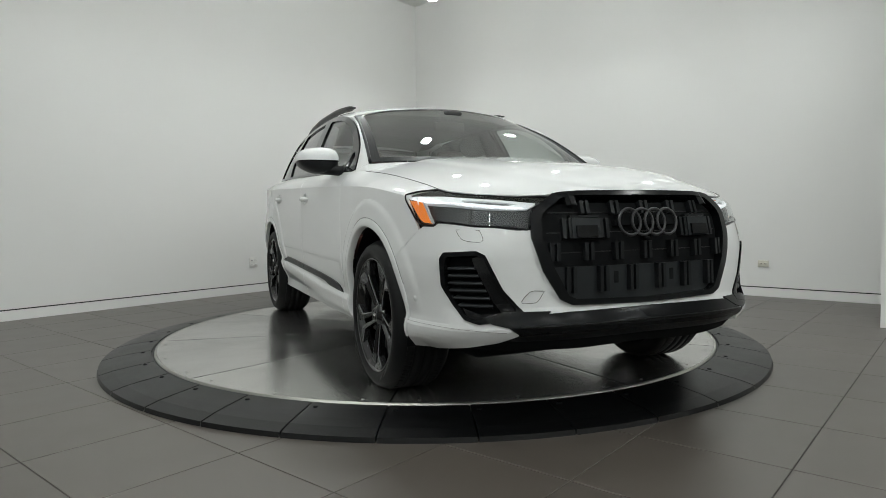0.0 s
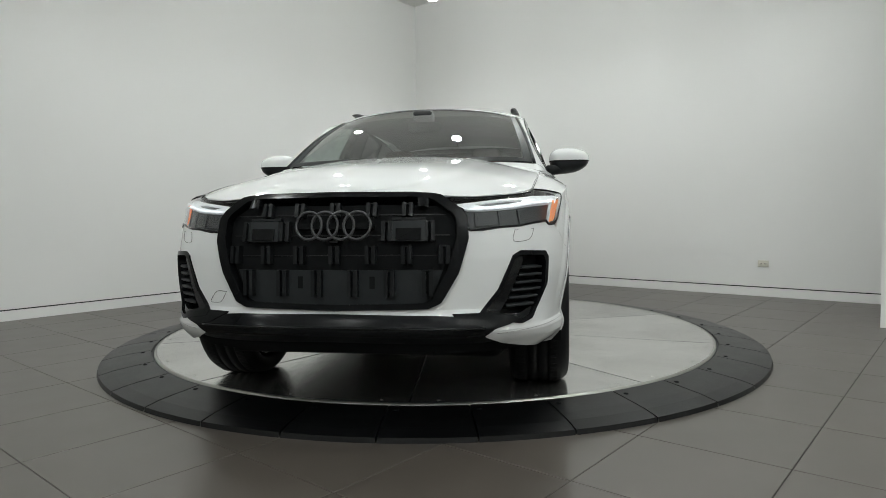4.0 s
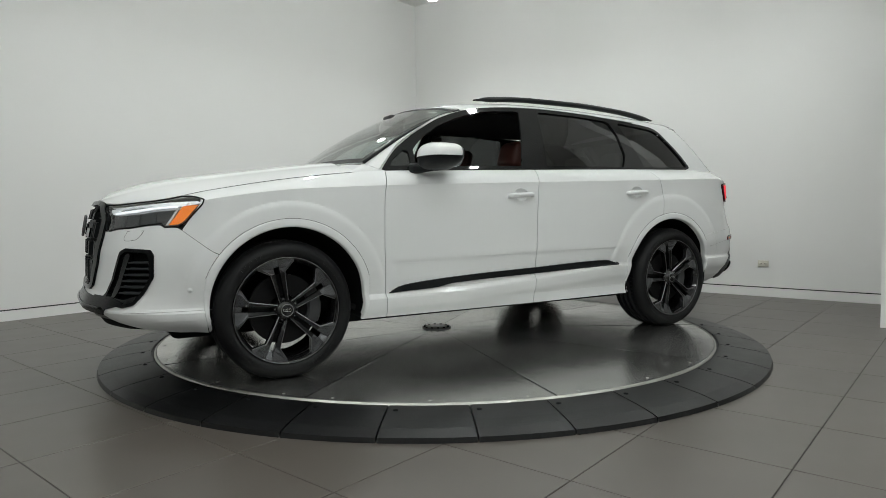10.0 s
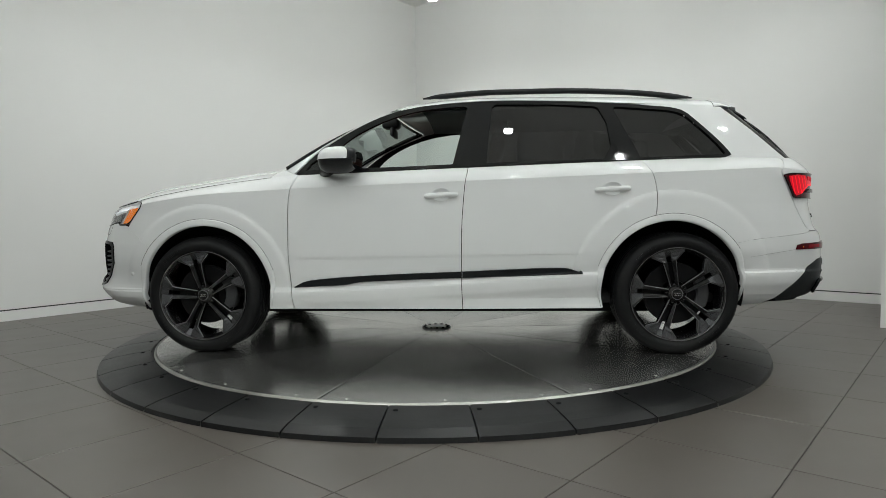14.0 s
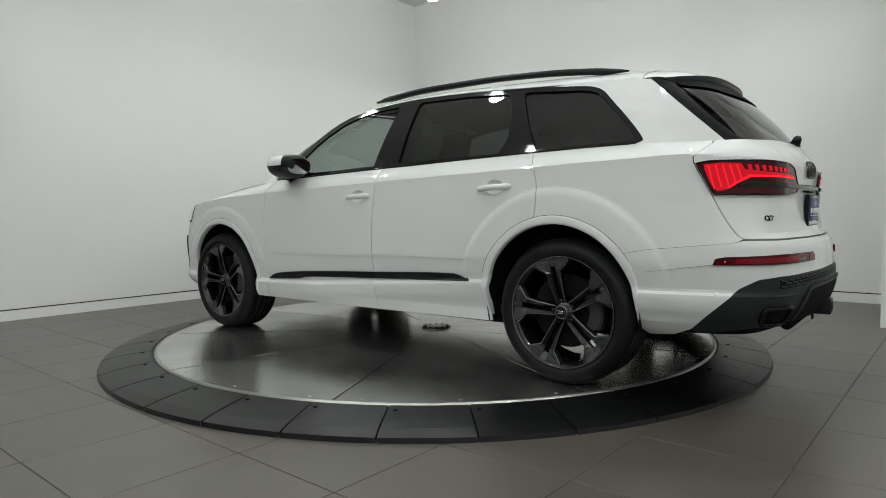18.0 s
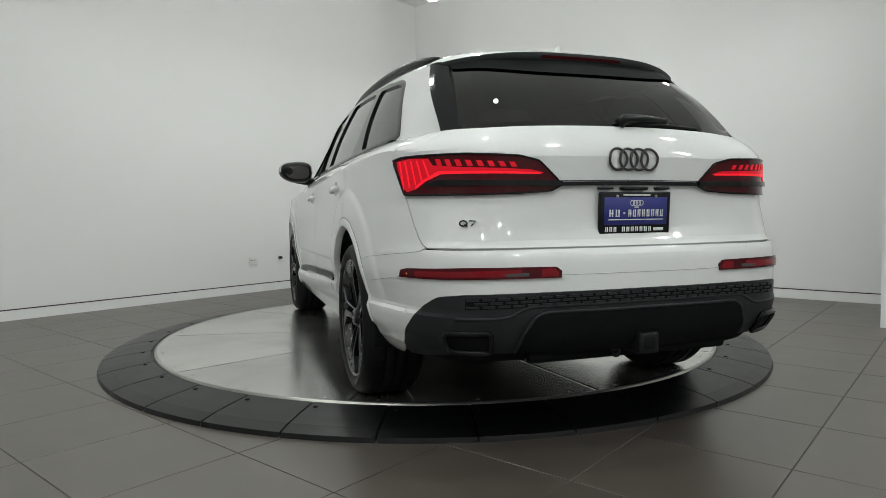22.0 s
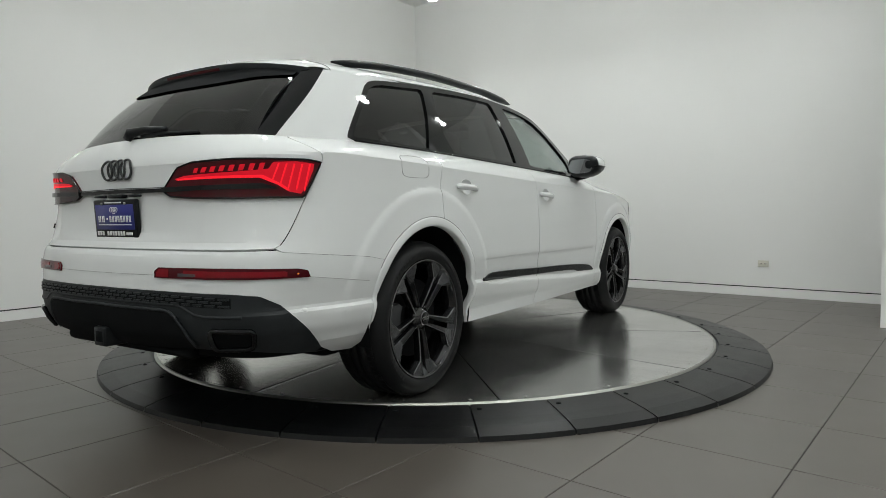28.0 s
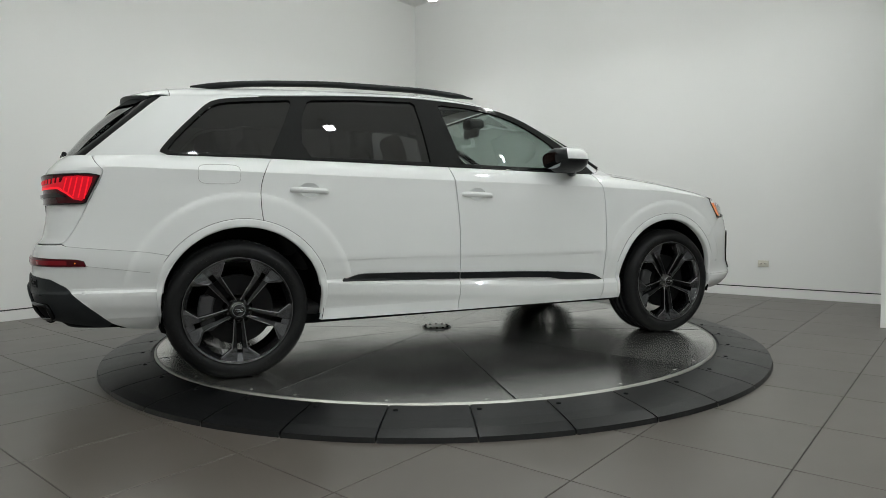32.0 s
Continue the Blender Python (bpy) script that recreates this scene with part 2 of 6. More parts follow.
def fn(*pts):
    """A smooth function through (x, y) pairs with x rising: monotone cubic."""
    xs, ys = np.array([p[0] for p in pts], float), np.array([p[1] for p in pts], float)
    h, d = np.diff(xs), np.diff(ys) / np.diff(xs)
    m = np.concatenate([[d[0]], np.where(d[:-1] * d[1:] > 0, 2 * d[:-1] * d[1:] / np.where(d[:-1] + d[1:] == 0, 1, d[:-1] + d[1:]), 0), [d[-1]]])

    def f(x):
        x = min(max(x, xs[0]), xs[-1])
        i = min(max(int(np.searchsorted(xs, x)) - 1, 0), len(h) - 1)
        t = (x - xs[i]) / h[i]
        return float((1 + 2 * t) * (1 - t) ** 2 * ys[i] + t * (1 - t) ** 2 * h[i] * m[i] + t * t * (3 - 2 * t) * ys[i + 1] + t * t * (t - 1) * h[i] * m[i + 1])
    return f


def resample(pts, n, smooth=True):
    """n points evenly along a curve through pts (any dimension)."""
    P = [np.array(p, float) for p in pts]
    if smooth and len(P) > 2:
        Q = [2 * P[0] - P[1]] + P + [2 * P[-1] - P[-2]]
        d = []
        for i in range(1, len(Q) - 2):
            for t in np.linspace(0, 1, 12, endpoint=False):
                a, b, c, e = Q[i - 1], Q[i], Q[i + 1], Q[i + 2]
                d.append(0.5 * (2 * b + (c - a) * t + (2 * a - 5 * b + 4 * c - e) * t * t + (3 * b - a - 3 * c + e) * t ** 3))
        d.append(P[-1])
        P = d
    P = np.array(P)
    L = np.concatenate([[0], np.cumsum(np.linalg.norm(np.diff(P, axis=0), axis=1))])
    s = np.linspace(0, L[-1], n)
    return np.stack([np.interp(s, L, P[:, k]) for k in range(P.shape[1])], 1)


def coons(bottom, top, left, right, n=24, m=16):
    """Rows of points; bottom and top run from left to right, left and right from bottom to top."""
    b, t, l, r = resample(bottom, n), resample(top, n), resample(left, m), resample(right, m)
    rows = []
    for j in range(m):
        v = j / (m - 1)
        row = []
        for i in range(n):
            u = i / (n - 1)
            p = (1 - v) * b[i] + v * t[i] + (1 - u) * l[j] + u * r[j] - ((1 - u) * (1 - v) * b[0] + u * (1 - v) * b[-1] + (1 - u) * v * t[0] + u * v * t[-1])
            row.append(p)
        rows.append(row)
    return rows


def arc(cx, cz, r, a0, a1, n=14):
    return [(cx + r * math.cos(radians(a0 + (a1 - a0) * i / (n - 1))), cz + r * math.sin(radians(a0 + (a1 - a0) * i / (n - 1)))) for i in range(n)]




# ---- the room ----
def wall_slab(name, a, b, thick, z0, z1, material, parent=None):
    """An upright slab from a to b on plan, thickness towards its left."""
    d = (b - a).normalized()
    nrm = Vector((-d.y, d.x, 0)) * thick
    bm = bmesh.new()
    pts = [a, b, b + nrm, a + nrm]
    lo = [bm.verts.new((p.x, p.y, z0)) for p in pts]
    hi = [bm.verts.new((p.x, p.y, z1)) for p in pts]
    bm.faces.new(lo[::-1])
    bm.faces.new(hi)
    for i in range(4):
        bm.faces.new((lo[i], lo[(i + 1) % 4], hi[(i + 1) % 4], hi[i]))
    bmesh.ops.recalc_face_normals(bm, faces=bm.faces)
    return link_bm(name, bm, material, parent, smooth=False)


def build_room():
    corners = [room(WALL_U, WALL_N), room(WALL_U, BACK_N), room(BACK_U, BACK_N), room(BACK_U, WALL_N)]
    names = ["wall_east", "wall_south", "wall_west", "wall_north"]
    labels = ["tall plain white painted wall with a recessed dark reveal above the skirting", "plain white painted wall behind the camera", "plain white painted wall behind the camera", "tall plain white painted wall with a recessed dark reveal above the skirting"]
    for i in range(4):
        a, b = corners[i], corners[(i + 1) % 4]
        d = (b - a).normalized()
        # outwards is to the left of the way round, seen from inside
        left = Vector((-d.y, d.x, 0))
        mid = (a + b) / 2
        if left.dot(mid) < 0:
            a, b, d = b, a, -d
            left = Vector((-d.y, d.x, 0))
        e0, e1 = a - d * 0.3, b + d * 0.3
        w = wall_slab(names[i], e0, e1, 0.25, 0.107, CEIL + 0.05, WALL)
        tagged(w, labels[i], "wall", kind="structure")
        # the reveal's shade is put into its dark colour
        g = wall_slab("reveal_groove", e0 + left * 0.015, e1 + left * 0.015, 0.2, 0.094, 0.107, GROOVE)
        tagged(g, "recessed reveal line above the skirting, its shade coloured dark", "trim", kind="structure")
        s = wall_slab("baseboard", e0 - left * 0.002, e1 - left * 0.002, 0.25, -0.02, 0.094, WALL)
        tagged(s, "flush white skirting board along the wall", "baseboard", kind="structure")
    bm = bmesh.new()
    lo = [room(WALL_U + .2, WALL_N - .2), room(WALL_U + .2, BACK_N + .2), room(BACK_U - .2, BACK_N + .2), room(BACK_U - .2, WALL_N - .2)]
    a = [bm.verts.new((p.x, p.y, CEIL)) for p in lo]
    b = [bm.verts.new((p.x, p.y, CEIL + 0.2)) for p in lo]
    bm.faces.new(a), bm.faces.new(b[::-1])
    for i in range(4):
        bm.faces.new((a[i], b[i], b[(i + 1) % 4], a[(i + 1) % 4]))
    bmesh.ops.recalc_face_normals(bm, faces=bm.faces)
    tagged(link_bm("ceiling", bm, CEILM, smooth=False), "plain grey-white ceiling with recessed downlights", "ceiling", kind="structure")
    # white end of a partition at the edge of the bay
    p = wall_slab("wall_partition", Vector((3.556, 0.10, 0)), Vector((3.556, 0.10, 0)) + room(0, 1.6), 0.3, 0.0, CEIL, WALL)
    tagged(p, "white painted end of a partition wall", "wall", kind="structure")
    # sockets
    for (u, n, z, wide, tall, cols, m, lab) in SOCKETS:
        t = thing("wall_socket", lab, "socket", at=(0, 0, 0))
        nrm = room(-1, 0) if abs(u - WALL_U) < 1e-6 else room(0, 1)
        al = room(0, 1) if abs(u - WALL_U) < 1e-6 else room(-1, 0)
        M = Matrix(((al.x, nrm.x, 0, 0), (al.y, nrm.y, 0, 0), (0, 0, 1, 0), (0, 0, 0, 1)))
        t.matrix_world = Matrix.Translation(room(u, n, z)) @ M
        part("faceplate", rbox((-wide / 2, 0, -tall / 2), (wide / 2, 0.010, tall / 2), 0.003, 2), m, t)
        for sx in cols:
            for sz in ((0.027, -0.027) if tall > 0.1 else (0.0,)):
                part("receptacle", rbox((sx - 0.017, 0.008, sz - 0.014), (sx + 0.017, 0.0128, sz + 0.014), 0.002, 1), m, t)
                for q in (-0.007, 0.007):
                    part("slot", rbox((sx + q - 0.0022, 0.0118, sz - 0.006), (sx + q + 0.0022, 0.0138, sz + 0.006), 0.0008, 1), GROOVE, t)


def build_wall_knob():
    t = thing("wall_tap", "small dark fitting on a plate on the wall", "fitting")
    nrm, al = room(0, 1), room(-1, 0)
    t.matrix_world = Matrix.Translation(room(1.22, WALL_N, 0.412)) @ Matrix(((al.x, nrm.x, 0, 0), (al.y, nrm.y, 0, 0), (0, 0, 1, 0), (0, 0, 0, 1)))
    part("plate", lathe([(0, 0.004), (0.035, 0.004), (0.038, 0.0)], 20), SOCKET_WHITE, t)
    part("spout", lathe([(0, 0.05), (0.016, 0.05), (0.02, 0.04), (0.02, 0.0)], 14), STEEL_DARK, t)


SOCKETS = [(0.829, WALL_N, 0.375, 0.112, 0.122, (-0.024, 0.024), SOCKET_WHITE, "white square four-way power socket on the wall"), (WALL_U, 1.413, 0.362, 0.110, 0.070, (-0.022, 0.022), CREAM, "cream double power socket low on the white wall")]


def build_floor():
    root = thing("floor", "dark grey-brown square porcelain floor tiles with thin dark joints", "floor", kind="structure")
    bm = bmesh.new()
    c = [room(WALL_U + .3, WALL_N - .3), room(WALL_U + .3, BACK_N + .3), room(BACK_U - .3, BACK_N + .3), room(BACK_U - .3, WALL_N - .3)]
    bm.faces.new([bm.verts.new((p.x, p.y, -0.0032)) for p in c])
    part("grout_bed", bm, GROUT, root, smooth=False)
    T, g = 0.5885, 0.0022
    bm = bmesh.new()
    h = T / 2 - g
    r = 0.0012
    top = [bm.verts.new((x, y, 0)) for x, y in ((-h + r, -h + r), (h - r, -h + r), (h - r, h - r), (-h + r, h - r))]
    mid = [bm.verts.new((x, y, -r)) for x, y in ((-h, -h), (h, -h), (h, h), (-h, h))]
    low = [bm.verts.new((x, y, -0.008)) for x, y in ((-h, -h), (h, -h), (h, h), (-h, h))]
    bm.faces.new(top)
    for i in range(4):
        j = (i + 1) % 4
        bm.faces.new((mid[i], mid[j], top[j], top[i]))
        bm.faces.new((low[i], low[j], mid[j], mid[i]))
    me = bpy.data.meshes.new("tile")
    bm.to_mesh(me), bm.free()
    me.materials.append(TILE)
    for i in range(-11, 8):
        for j in range(-7, 11):
            u, n = TILE_U + (i + .5) * T, TILE_N + (j + .5) * T
            if not (u < WALL_U + .3 and WALL_N - .3 < n):
                continue
            p = room(u, n)
            if p.length < 1.5:
                continue
            ob = new("tile", me)
            ob.parent = root
            ob.location, ob.rotation_euler = p, (0, 0, GA)
    # the same tiling behind the camera
    pts, faces = [], []
    for i in range(-18, 8):
        for j in range(-7, 17):
            if i >= -11 and j < 11:
                continue
            u, n = TILE_U + (i + .5) * T, TILE_N + (j + .5) * T
            k = len(pts)
            pts += [tuple(room(u + a, n + b)) for a, b in ((-h, -h), (-h, h), (h, h), (h, -h))]
            faces.append((k, k + 1, k + 2, k + 3))
    me = bpy.data.meshes.new("far_tiles")
    me.from_pydata(pts, [], faces)
    me.materials.append(TILE)
    far = new("far_tiles", me)
    far.parent = root
    tagged(far, kind="stuff")


TILE_U, TILE_N = 0.008, 0.360


def build_lights():
    z0 = 3.62
    drop = CEIL - z0
    for u, n in LAMPS:
        t = thing("pendant_lamp", "ceiling lamp with a ring of six lit bulbs", "ceiling lamp", "ceiling lamps", at=room(u, n, z0))
        part("stem", tube([(0, 0, 0.13), (0, 0, drop)], 0.010, 8), SOCKET_WHITE, t)
        part("canopy", lathe([(0, drop - 0.006), (0.05, drop - 0.006), (0.055, drop)], 20, "Z"), SOCKET_WHITE, t)
        part("housing", lathe([(0, 0.125), (0.06, 0.125), (0.075, 0.10), (0.078, 0.095), (0, 0.095)], 28, "Z"), SOCKET_WHITE, t)
        for k in range(6):
            a = radians(60 * k + 20)
            ob = part("lamp_bulb", lathe([(0, -0.03), (0.011, -0.03), (0.014, -0.025), (0.014, 0.05), (0, 0.05)], 8, "Z"), LAMP_GLOW, t, "bright white lamp bulb")
            ob.location = (0.044 * math.cos(a), 0.044 * math.sin(a), 0.030)
        ld = bpy.data.lights.new("lamp_light", "SPOT")
        ld.energy, ld.color, ld.shadow_soft_size = LAMP_W, LAMP_COLOR, 0.05
        ld.spot_size, ld.spot_blend = radians(160), 0.8
        new("lamp_light", ld).location = room(u, n, z0 - 0.075)


# ---- the turntable ----
def sector(r0, r1, a0, a1, n, prof):
    """A piece of a ring between two angles; prof(r) gives its top."""
    bm = bmesh.new()
    rr = [r0 + (r1 - r0) * i / 4 for i in range(5)]
    rows = []
    for i in range(n + 1):
        a = radians(a0 + (a1 - a0) * i / n)
        rows.append([(r * math.cos(a), r * math.sin(a), prof(r)) for r in rr])
    return rows


def build_turntable():
    sur = thing("turntable_surround", "black rubber segmented ramp ring round the turntable", "ring")
    SEG = 360 / 34
    prof = fn((2.02, DECK - 0.002), (2.300, 0.030), (2.322, 0.022))
    for k in range(34):
        a0 = -96.4 + k * SEG
        gap = 0.10
        rows = sector(2.022, 2.324, a0 + gap, a0 + SEG - gap, 8, prof)
        bm = grid_bm(rows, (0, 0, -1))
        edge = [(r[-1]) for r in rows]
        grid_bm([edge, [(x * 1.003, y * 1.003, 0.0) for x, y, z in edge]], (0, 0, 0.5), bm=bm)
        for side in (rows[0], rows[-1]):
            grid_bm([side, [(x, y, 0.0) for x, y, z in side]], (rows[4][2][0], rows[4][2][1], 0.01), bm=bm)
        part("ring_segment", bm, RUBBER, sur, smooth=False)
        for q in (1.1,):
            a = radians(a0 + q)
            part("bolt_hole", lathe([(0.0, 0.0035), (0.011, 0.0035), (0.013, 0.0)], 12, "Z"), SHADOW_BLACK, sur).location = (2.075 * math.cos(a), 2.075 * math.sin(a), prof(2.075))
    bm = lathe([(2.0, 0.0), (2.0, DECK - 0.012), (2.034, DECK - 0.012), (2.034, 0.0)], 96, "Z")
    part("inner_rim", bm, BLACK_TRIM, sur)
    tt = thing("turntable", "round brushed steel turntable deck of wedge-shaped plates", "turntable")
    SP = 36
    for k in range(10):
        a0 = 78 + k * SP
        rows = sector(0.06, 1.989, a0 + 0.11, a0 + SP - 0.11, 12, lambda r: DECK)
        for q, d in ((rows[0], 0.28), (rows[-1], -0.28)):
            rows.insert(1 if d > 0 else len(rows) - 1, [(x * math.cos(radians(d)) - y * math.sin(radians(d)), x * math.sin(radians(d)) + y * math.cos(radians(d)), z) for x, y, z in q])
        rows[0] = [(x, y, z - 0.0009) for x, y, z in rows[0]]
        rows[-1] = [(x, y, z - 0.0009) for x, y, z in rows[-1]]
        bm = grid_bm(rows, (0, 0, -1))
        bm.transform(Matrix.Rotation(radians(-a0 - SP / 2), 4, "Z"))
        ob = part("deck_plate", bm, STEEL_WORN if k in (1, 4, 5, 8) else STEEL, tt, smooth=False)
        ob.rotation_euler = (0, 0, radians(a0 + SP / 2))
        for rb in (1.95,):
            for q in (4, 18, 32):
                a = radians(a0 + q)
                part("deck_screw", lathe([(0, 0.0022), (0.007, 0.0018), (0.009, 0.0)], 10, "Z"), STEEL_TRIM, tt).location = (rb * math.cos(a), rb * math.sin(a), DECK)
    bm = lathe([(1.991, DECK - 0.02), (1.991, DECK + 0.001), (1.993, DECK + 0.002), (2.003, DECK + 0.002), (2.006, DECK - 0.02)], 128, "Z")
    part("edge_trim", bm, STEEL_TRIM, tt)
    part("deck_base", lathe([(0.0, DECK - 0.012), (1.97, DECK - 0.012), (1.97, 0.002), (0, 0.002)], 96, "Z"), SHADOW_BLACK, tt)
    part("hub_plate", lathe([(0, DECK + 0.009), (0.108, DECK + 0.009), (0.114, DECK + 0.006), (0.114, DECK)], 40, "Z"), HUB_STEEL, tt)
    for k in range(12):
        a = radians(30 * k + 9)
        part("hub_bolt", lathe([(0, 0.006), (0.008, 0.006), (0.010, 0)], 8, "Z"), SHADOW_BLACK, tt).location = (0.094 * math.cos(a), 0.094 * math.sin(a), DECK + 0.009)
    return tt


build_room()
build_wall_knob()
build_floor()
build_lights()
TURNTABLE = build_turntable()


# ---- the car: its skin as one smooth surface over plan outline and height ----
# each row: plan outline x, y; the same place on the top edge x, y, z; height of the shoulder crease
SKIN = [
    ((2.425, 0.0), (2.355, 0.0, 0.975), 0.90), ((2.42, 0.2), (2.345, 0.2, 0.974), 0.90), ((2.40, 0.4), (2.325, 0.385, 0.962), 0.89),
    ((2.345, 0.58), (2.27, 0.540, 0.956), 0.89), ((2.275, 0.73), (2.192, 0.652, 0.963), 0.895), ((2.165, 0.845), (2.095, 0.740, 0.974), 0.91),
    ((2.02, 0.915), (1.99, 0.790, 0.992), 0.935), ((1.85, 0.950), (1.84, 0.803, 1.024), 0.975), ((1.5, 0.975), (1.5, 0.815, 1.080), 1.02),
    ((1.15, 0.968), (1.15, 0.825, 1.122), 1.04), ((0.88, 0.966), (0.88, 0.865, 1.142), 1.052), ((0.4, 0.966), (0.4, 0.878, 1.156), 1.068),
    ((-0.2, 0.966), (-0.2, 0.882, 1.173), 1.085), ((-1.0, 0.968), (-1.0, 0.868, 1.195), 1.108), ((-1.5, 0.975), (-1.5, 0.838, 1.207), 1.122),
    ((-1.85, 0.962), (-1.85, 0.80, 1.213), 1.132), ((-2.08, 0.928), (-2.06, 0.760, 1.210), 1.14), ((-2.24, 0.88), (-2.195, 0.728, 1.209), 1.13),
    ((-2.37, 0.795), (-2.27, 0.682, 1.210), 1.12), ((-2.46, 0.65), (-2.315, 0.60, 1.212), 1.11), ((-2.52, 0.45), (-2.36, 0.42, 1.220), 1.10),
    ((-2.553, 0.2), (-2.385, 0.2, 1.225), 1.10), ((-2.558, 0.0), (-2.39, 0.0, 1.226), 1.10),
]
_k = np.array([[a[0], a[1], *t, c] for a, t, c in SKIN])
_full = np.concatenate([(_k * np.array([1, -1, 1, -1, 1, 1]))[3:0:-1], _k, (_k * np.array([1, -1, 1, -1, 1, 1]))[-2:-5:-1]])


def _dense(K):
    out = []
    for i in range(1, len(K) - 2):
        for t in np.linspace(0, 1, 24, endpoint=False):
            a, b, c, e = K[i - 1], K[i], K[i + 1], K[i + 2]
            out.append(0.5 * (2 * b + (c - a) * t + (2 * a - 5 * b + 4 * c - e) * t * t + (3 * b - a - 3 * c + e) * t ** 3))
    return np.array(out)


_D = _dense(_full)
_arc = np.concatenate([[0], np.cumsum(np.linalg.norm(np.diff(_D[:, :2], axis=0), axis=1))])
_i0 = 24 * 2
_arc -= _arc[_i0]
S_END = float(_arc[_i0 + 24 * (len(_k) - 1)])
_tan = np.gradient(_D[:, :2], _arc, axis=0)
_ker = np.ones(17) / 17
for _c in range(2):
    _tan[8:-8, _c] = np.convolve(_tan[:, _c], _ker, "valid")
_nor = np.stack([_tan[:, 1], -_tan[:, 0]], 1)
_nor /= np.linalg.norm(_nor, axis=1, keepdims=True)
if _nor[_i0, 0] < 0:
    _nor = -_nor
SIDE_D = fn((0.17, -0.085), (0.22, -0.070), (0.285, -0.042), (0.335, -0.016), (0.392, -0.008), (0.402, -0.012), (0.425, -0.024), (0.50, -0.016), (0.65, -0.001), (0.8, 0.0), (0.95, -0.004), (1.06, -0.010), (1.2, -0.012))
FRONT_D = fn((0.26, -0.06), (0.33, -0.02), (0.37, 0.02), (0.41, 0.045), (0.45, 0.030), (0.50, 0.005), (0.6, 0.0), (0.75, -0.006), (0.88, -0.026), (1.0, -0.05))
REAR_D = fn((0.26, -0.16), (0.34, -0.07), (0.42, -0.01), (0.52, 0.012), (0.60, 0.006), (0.68, 0.0), (0.735, -0.012), (0.78, -0.045), (0.9, -0.06), (1.0, -0.062), (1.12, -0.055))
_zt = np.linspace(0.15, 1.3, 461)
_sd, _fd, _rd = (np.array([f(z) for z in _zt]) for f in (SIDE_D, FRONT_D, REAR_D))


def RISE(x):
    return np.interp(x, [-2.0, -1.03, -0.2, 0.38, 1.0], [0.105, 0.105, 0.05, 0.012, 0.0])


def skin(s, z):
    """Points of the skin; s runs from the front's middle along the left side (negative: the right side)."""
    s, z = np.atleast_1d(np.asarray(s, float)), np.atleast_1d(np.asarray(z, float))
    sg = np.where(s < 0, -1.0, 1.0)
    a = np.abs(s)
    over = a > S_END
    sg = np.where(over, -sg, sg)
    a = np.where(over, 2 * S_END - a, a)
    g = [np.interp(a, _arc, _D[:, k]) for k in range(6)]
    nx, ny = np.interp(a, _arc, _nor[:, 0]), np.interp(a, _arc, _nor[:, 1])

    def low(zz):
        rise = RISE(g[0])
        ze = zz - rise * np.clip((0.66 - zz) / 0.16, 0, 1) * np.clip((zz - 0.27) / 0.08, 0, 1)
        d = ny * ny * np.interp(ze, _zt, _sd) + np.maximum(nx, 0) ** 2 * np.interp(zz, _zt, _fd) + np.maximum(-nx, 0) ** 2 * np.interp(zz, _zt, _rd)
        d = d - 0.0035 * np.clip((0.612 - ze) / 0.014, 0, 1) * np.clip((ze - 0.50) / 0.08, 0, 1) * ny * ny * np.clip((0.90 - g[0]) / 0.05, 0, 1) * np.clip((g[0] + 1.0) / 0.12, 0, 1)
        # soft blister round the wheel arches
        for cx, cz, rr, ww in ((1.472, 0.400, 0.56, 0.035), (-1.462, 0.402, 0.61, 0.04)):
            q = np.clip((rr - np.hypot(g[0] - cx, zz - cz)) / ww, 0, 1)
            d = d + 0.009 * (1 - (1 - q) ** 2) * ny * ny * np.clip((zz - 0.44) / 0.12, 0, 1)
        # the rear corners narrow upwards, the bumpers' corners tuck under
        d = d - 0.030 * np.clip((zz - 0.72) / 0.2, 0, 1) * 2 * np.abs(nx * ny) * (nx < 0)
        # the front corners draw in towards the lamps
        d = d - 0.034 * np.clip((zz - 0.70) / 0.20, 0, 1) * 2 * np.abs(nx * ny) * (nx > 0)
        # flat tailgate with full corners
        mid, tz = np.clip(1 - (g[1] / 0.56) ** 2, 0, 1), np.clip((zz - 0.72) / 0.10, 0, 1)
        d = d + np.maximum(-nx, 0) * (0.020 * np.exp(-((np.abs(g[1]) - 0.72) / 0.15) ** 2) - mid * (0.006 + 0.032 * tz))
        d = d - 0.085 * np.clip((0.365 - zz) / 0.085, 0, 1.3) ** 1.5 * (np.clip((-1.76 - g[0]) / 0.12, 0, 1) + 0.7 * np.clip((g[0] - 1.86) / 0.12, 0, 1)) * ny * ny
        return g[0] + nx * d, g[1] + ny * d
    zc, ztop = g[5], g[4]
    w = np.clip((z - zc) / (ztop - zc), 0, 1)
    x0, y0 = low(np.minimum(z, zc))
    h = 0.52 * w + 0.48 * w ** 2.2
    return np.stack([x0 + (g[2] - x0) * h, (y0 + (g[3] - y0) * h) * sg, np.minimum(z, ztop)], -1)


